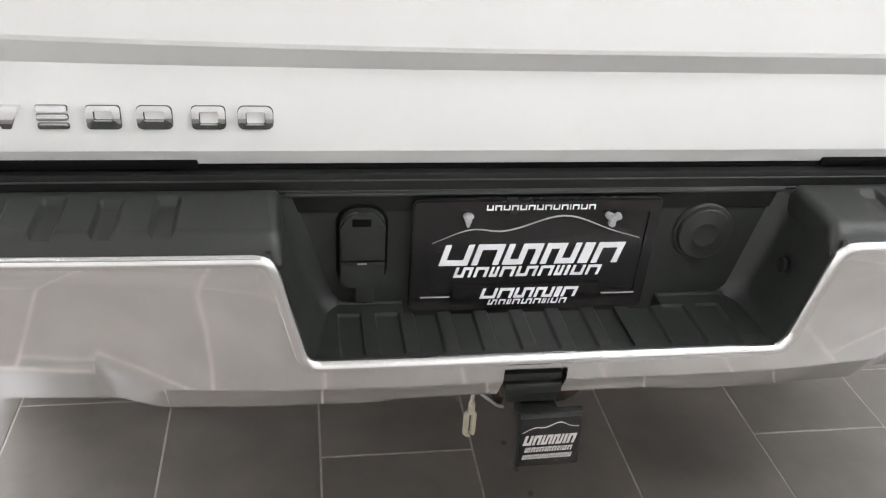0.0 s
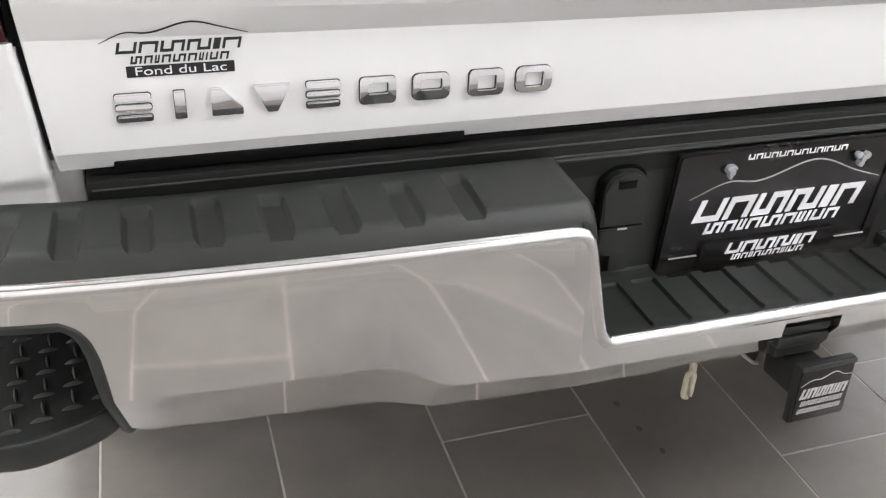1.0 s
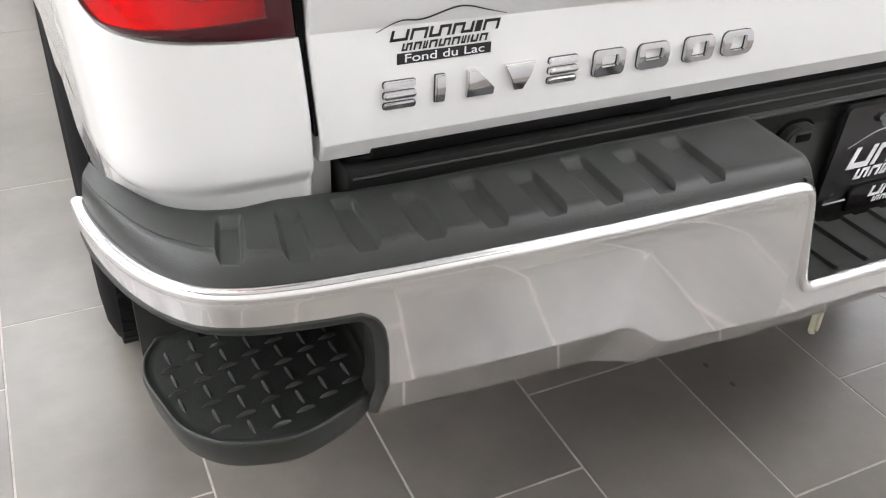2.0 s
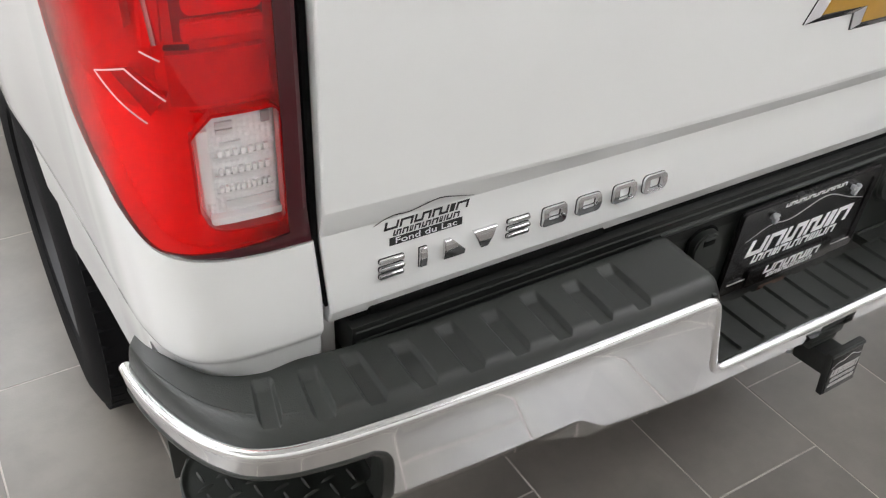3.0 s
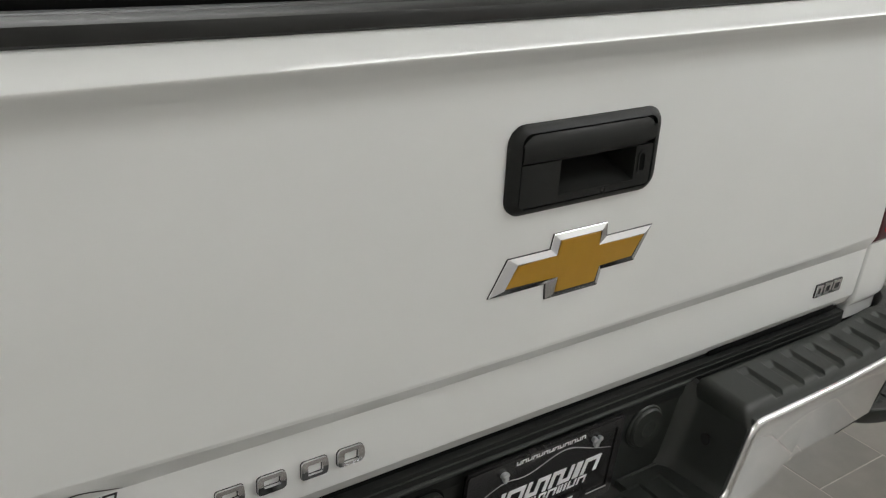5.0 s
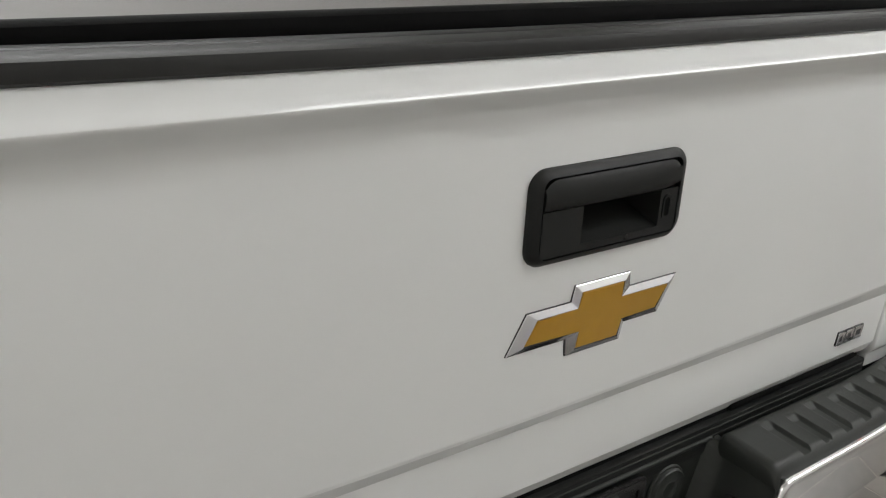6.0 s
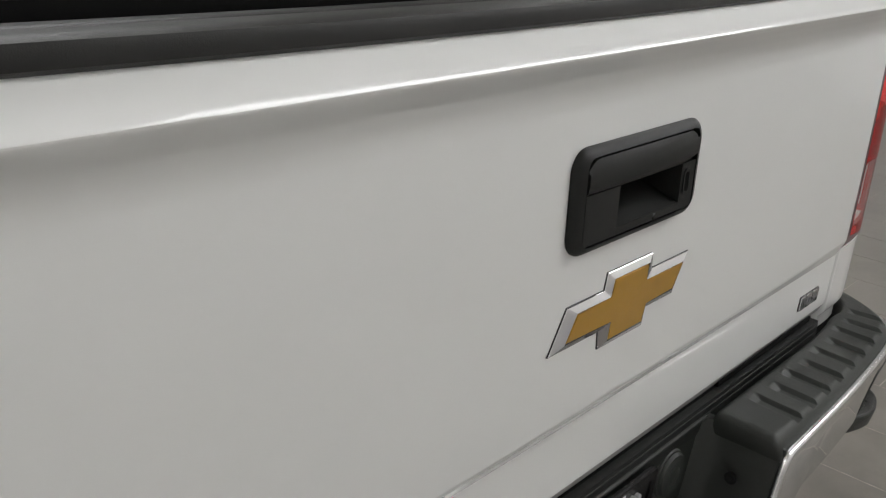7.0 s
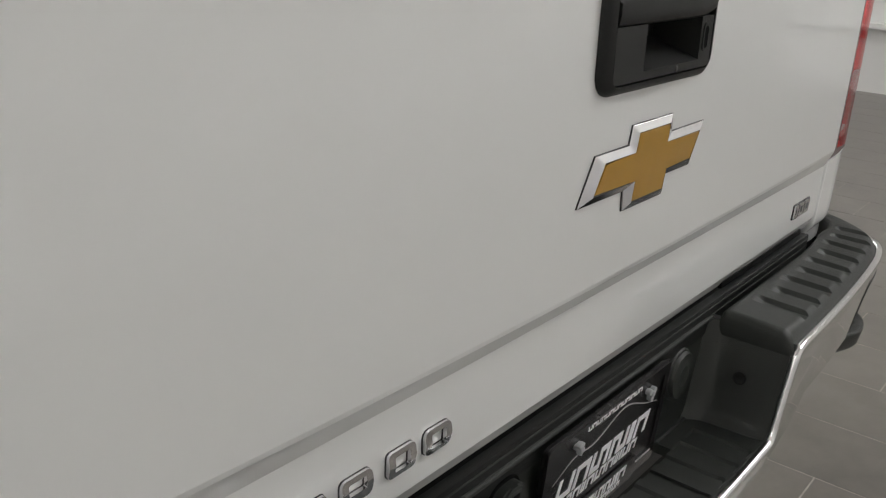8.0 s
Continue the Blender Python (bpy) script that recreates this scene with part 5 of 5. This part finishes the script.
part("hitch_crossbar", bm, UNDERBODY, receiver, "dark hitch cross tube")
tilt = Matrix.Translation((0.0150, -0.149, 0.5355)) @ Euler((radians(-3), 0, radians(1.5))).to_matrix().to_4x4()
cover = part("hitch_cover", box(bmesh.new(), -0.0400, 0.0400, -0.005, 0.006, -0.0400, 0.0400, 0.0025, tilt), BLACK_PLASTIC, truck, "square black hitch cover with dealer mark")
part("cover_face", box(bmesh.new(), -0.0365, 0.0365, -0.0066, -0.0045, -0.0370, 0.0345, 0.0007, tilt), PLATE_BLACK, cover, "glossy black cover face")
part("cover_lip", box(bmesh.new(), -0.0385, 0.0385, -0.0078, -0.0045, 0.0338, 0.0395, 0.0012, tilt), STEP_PLASTIC, cover, "grey upper lip of the cover")
bm = box(bmesh.new(), -0.027, 0.019, 0.006, 0.07, -0.016, 0.024, 0.006, tilt)
part("cover_shank", bm, BLACK_PLASTIC, cover, "black shank")


def on_cover(a, b, d):
    return tilt @ Vector((a, -0.0067 - d, b))


bm = logo_row(bmesh.new(), -0.0340, 0.0350, -0.0055, 0.0085, WORD, on_cover, 0.0004)
logo_row(bm, -0.0310, 0.0310, -0.0160, -0.0090, LOWER, on_cover, 0.0004, gap=0.2)
logo_row(bm, -0.0330, 0.0310, -0.0265, -0.0200, (1.0,) * 13, on_cover, 0.0004, gap=0.2)
ridge_line(bm, [tuple(p) for p in smooth_line([(-0.035, 0.0130), (-0.017, 0.0205), (-0.010, 0.0195), (0.0125, 0.0265), (0.026, 0.0200), (0.0350, 0.0195)], 16)], 0.0007, on_cover, 0.0004)
tagged(part("cover_mark", bm, PRINT_GREY, cover, "grey dealer mark blocks"), kind="stuff")
# cream hook hanging under the bumper
bm = bmesh.new()
ring = [(-0.048 + a, 0.004, 0.412 + b) for a, b in rounded(-0.0052, 0.0052, 0.0, 0.040, 0.0050, 6)]
tube(bm, ring[3:] + ring[:2], 0.0042, 8)
lathe(bm, [(0.0, 0.0), (0.0050, 0.002), (0.0050, 0.016), (0.0028, 0.019), (0.0025, 0.110)], Matrix.Translation((-0.047, 0.004, 0.452)), 12)
part("wiring_hook", bm, HOOK_CREAM, truck, "cream plastic wiring hook hanging down")

# ---------------------------------------------------------------- bed cover, chassis, wheels
P = [[(x, y, 1.453 + 0.003 * (1 - (x / 0.8) ** 2)) for y in np.linspace(0.084, 2.0, 12)] for x in np.linspace(-0.80, 0.80, 17)]
Q = [[(x, y, 1.434) for x, y, z in r] for r in P]
tonneau = part("tonneau_cover", slab(P, Q), TONNEAU, truck, "dark vinyl bed cover, closed")
RAIL = [(0.064, 1.426), (0.059, 1.434), (0.0585, 1.451), (0.0600, 1.4600), (0.066, 1.4640), (0.078, 1.4640), (0.086, 1.4570), (0.086, 1.428)]
P = [[(x, y, z) for y, z in RAIL] for x in np.linspace(-0.795, 0.795, 20)]
Q = [[(x, 0.072 + 0.3 * (y - 0.072), 1.4270) for y, z in RAIL] for x in np.linspace(-0.795, 0.795, 20)]
part("rear_rail", slab(P, Q), SEAL_SHADE_BLACK, tonneau, "black rear rail")
for side in (-1, 1):
    bm = box(bmesh.new(), *sorted((side * 0.7955, side * 0.82)), 0.058, 0.090, 1.4435, 1.4665, 0.003)
    part("rail_end", bm, SEAL_SHADE_BLACK, tonneau, "black rail end cap")
# Unseen simple underbody, added to shade the floor beneath the truck.
chassis = part("chassis", box(bmesh.new(), -0.78, 0.78, 0.10, 2.05, 0.66, 0.72, 0.01), UNDERBODY, truck, "dark chassis and bed floor, unseen, shades the tiles below")
for x in (-0.50, 0.50):
    part("frame_rail", box(bmesh.new(), x - 0.04, x + 0.04, 0.04, 2.05, 0.52, 0.66, 0.008), UNDERBODY, chassis, "dark frame rail")
bm = tube(bmesh.new(), [(-0.74, 1.02, 0.40), (0.74, 1.02, 0.40)], 0.05, 16)
part("axle", bm, UNDERBODY, chassis, "dark rear axle")
part("bed_front", box(bmesh.new(), -0.79, 0.79, 2.0, 2.05, 0.66, 1.44), UNDERBODY, truck, "dark front bed panel")


def loft(name, rows, mat, parent, label):
    """A closed body through rounded cross-sections: rows of (y, half width, z from, z to, corner radius)."""
    bm = bmesh.new()
    rings = [[bm.verts.new((x, y, z)) for x, z in rounded(-w, w, z0, z1, r, 5)] for y, w, z0, z1, r in rows]
    for a, b in zip(rings, rings[1:]):
        for k in range(len(a)):
            bm.faces.new((a[k], a[(k + 1) % len(a)], b[(k + 1) % len(a)], b[k]))
    bm.faces.new(rings[0])
    bm.faces.new(list(reversed(rings[-1])))
    return part(name, bm, mat, parent, label)


# Unseen front of the truck, added to stop light reaching under the bed.
loft("cab", [(2.10, 0.90, 0.50, 1.50, 0.10), (2.12, 0.97, 0.47, 1.52, 0.12), (4.25, 0.98, 0.47, 1.35, 0.12), (5.35, 0.95, 0.47, 1.28, 0.15), (5.55, 0.80, 0.50, 1.15, 0.15)], WHITE_PAINT, truck, "white painted cab and front body, unseen, blocks light from ahead")
loft("cab_roof", [(2.12, 0.78, 1.45, 1.55, 0.04), (2.22, 0.76, 1.45, 1.90, 0.10), (3.40, 0.74, 1.40, 1.92, 0.12), (4.20, 0.80, 1.30, 1.40, 0.04)], WHITE_PAINT, truck, "white painted cab roof, unseen, added with the front body")


def wheel(side, y):
    m = Matrix.Translation((side * 0.845, y, 0.40)) @ Euler((0, radians(90 * side), 0)).to_matrix().to_4x4()
    bm = lathe(bmesh.new(), [(0.0, 0.06), (0.06, 0.065), (0.08, 0.05), (0.20, 0.045), (0.235, 0.095), (0.250, 0.115), (0.250, -0.11), (0.0, -0.05)], m, 40)
    rim = part("wheel", bm, RIM, truck, "alloy wheel with a black tyre")
    bm = lathe(bmesh.new(), [(0.245, 0.105), (0.255, 0.122), (0.30, 0.131), (0.345, 0.127), (0.378, 0.115), (0.394, 0.098), (0.3995, 0.06), (0.400, 0.0), (0.3995, -0.06), (0.394, -0.098), (0.378, -0.115), (0.345, -0.127), (0.30, -0.131), (0.255, -0.122), (0.245, -0.105)], m, 72)
    tyre = part("tyre", bm, TYRE, rim, "black road tyre")
    bm = bmesh.new()
    for k in range(60):
        a = 2 * math.pi * k / 60
        for y0, y1, s in ((0.060, 0.108, 0.0), (0.008, 0.052, 0.5), (-0.052, -0.008, 0.0), (-0.108, -0.060, 0.5)):
            b = a + s * 2 * math.pi / 60
            r = m @ Matrix.Rotation(b, 4, "Z")
            hi = 0.4045 if abs(y0 + y1) < 0.1 else 0.4015
            made = bmesh.ops.create_cube(bm, size=1.0)["verts"]
            for v in made:
                v.co = r @ Vector((hi - 0.010 + 0.010 * v.co.x * 2 * 0.5, 0.030 * v.co.y, y0 + (v.co.z + 0.5) * (y1 - y0)))
    part("tread", bm, TYRE, rim, "tread blocks")


for side in (-1, 1):
    wheel(side, 1.02)
    wheel(side, 4.67)

# ---------------------------------------------------------------- floor
TW, TL, JOINT = 0.3105, 0.6180, 0.0030
TX, TY = -0.2485, 0.4250                        # a corner of one column, and its joint


def tile_mesh():
    bm = bmesh.new()
    a, b, c = (TW - JOINT) / 2, (TL - JOINT) / 2, 0.0012
    rows = [[bm.verts.new((sx * (a - i), sy * (b - i), z)) for sx, sy in ((-1, -1), (1, -1), (1, 1), (-1, 1))] for i, z in ((0, -0.010), (0, -c), (c, 0.0))]
    for lo, up in zip(rows, rows[1:]):
        for k in range(4):
            bm.faces.new((lo[k], lo[(k + 1) % 4], up[(k + 1) % 4], up[k]))
    bm.faces.new(rows[-1])
    me = bpy.data.meshes.new("tile")
    bm.to_mesh(me)
    bm.free()
    me.materials.append(TILE)
    return me


base = bmesh.new()
box(base, X0 - 0.2, X1 + 0.2, Y0 - 0.2, Y1 + 0.2, -0.15, -0.0008)
ground = tagged(finish("floor", base, GROUT, label="dark grey porcelain tile floor with pale joints"), category="floor", kind="structure")
tile = tile_mesh()
near, far = [], []
for i in range(-24, 27):
    x = TX + (i + 0.5) * TW
    start = TY + (TL / 3) * i
    k0 = math.floor((Y0 - start) / TL) - 1
    for k in range(k0, k0 + 22):
        y = start + (k + 0.5) * TL
        if x < X0 - 0.1 or x > X1 + 0.1 or y < Y0 - 0.2 or y > Y1 + 0.2:
            continue
        (near if -2.35 < x < 2.6 and y < 3.0 else far).append((x, y))
near = near[:300]
for x, y in near:
    ob = new("tile", tile)
    ob.parent = ground
    ob.location = (x, y, random.uniform(-0.0003, 0.0003))
verts, faces = [], []
for x, y in far:
    n = len(verts)
    a, b = (TW - JOINT) / 2, (TL - JOINT) / 2
    verts += [(x - a, y - b, 0), (x + a, y - b, 0), (x + a, y + b, 0), (x - a, y + b, 0), (x - a, y - b, -0.01), (x + a, y - b, -0.01), (x + a, y + b, -0.01), (x - a, y + b, -0.01)]
    faces += [(n, n + 1, n + 2, n + 3)] + [(n + k, n + 4 + k, n + 4 + (k + 1) % 4, n + (k + 1) % 4) for k in range(4)]
me = bpy.data.meshes.new("far_tiles")
me.from_pydata(verts, [], faces)
me.materials.append(TILE)
ob = new("far_tiles", me)
ob.parent = ground
tagged(ob, "dark grey floor tiles further off", kind="stuff")


# small dark drip marks on the tiles under the hitch
bm = bmesh.new()
rng = random.Random(5)
for x, y, r in ((0.130, 0.437, 0.007), (0.140, 0.358, 0.006), (0.153, 0.291, 0.006)):
    ring = [bm.verts.new((x + r * rng.uniform(0.7, 1.2) * math.cos(k * math.pi / 7), y + 1.3 * r * rng.uniform(0.7, 1.2) * math.sin(k * math.pi / 7), 0.0012)) for k in range(14)]
    bm.faces.new(ring)
    low = [bm.verts.new((v.co.x, v.co.y, 0.0004)) for v in ring]
    for k in range(14):
        bm.faces.new((ring[k], low[k], low[(k + 1) % 14], ring[(k + 1) % 14]))
ob = finish("drip_marks", bm, DRIP, ground, "small dark drip marks on the tiles")
tagged(ob, kind="stuff")
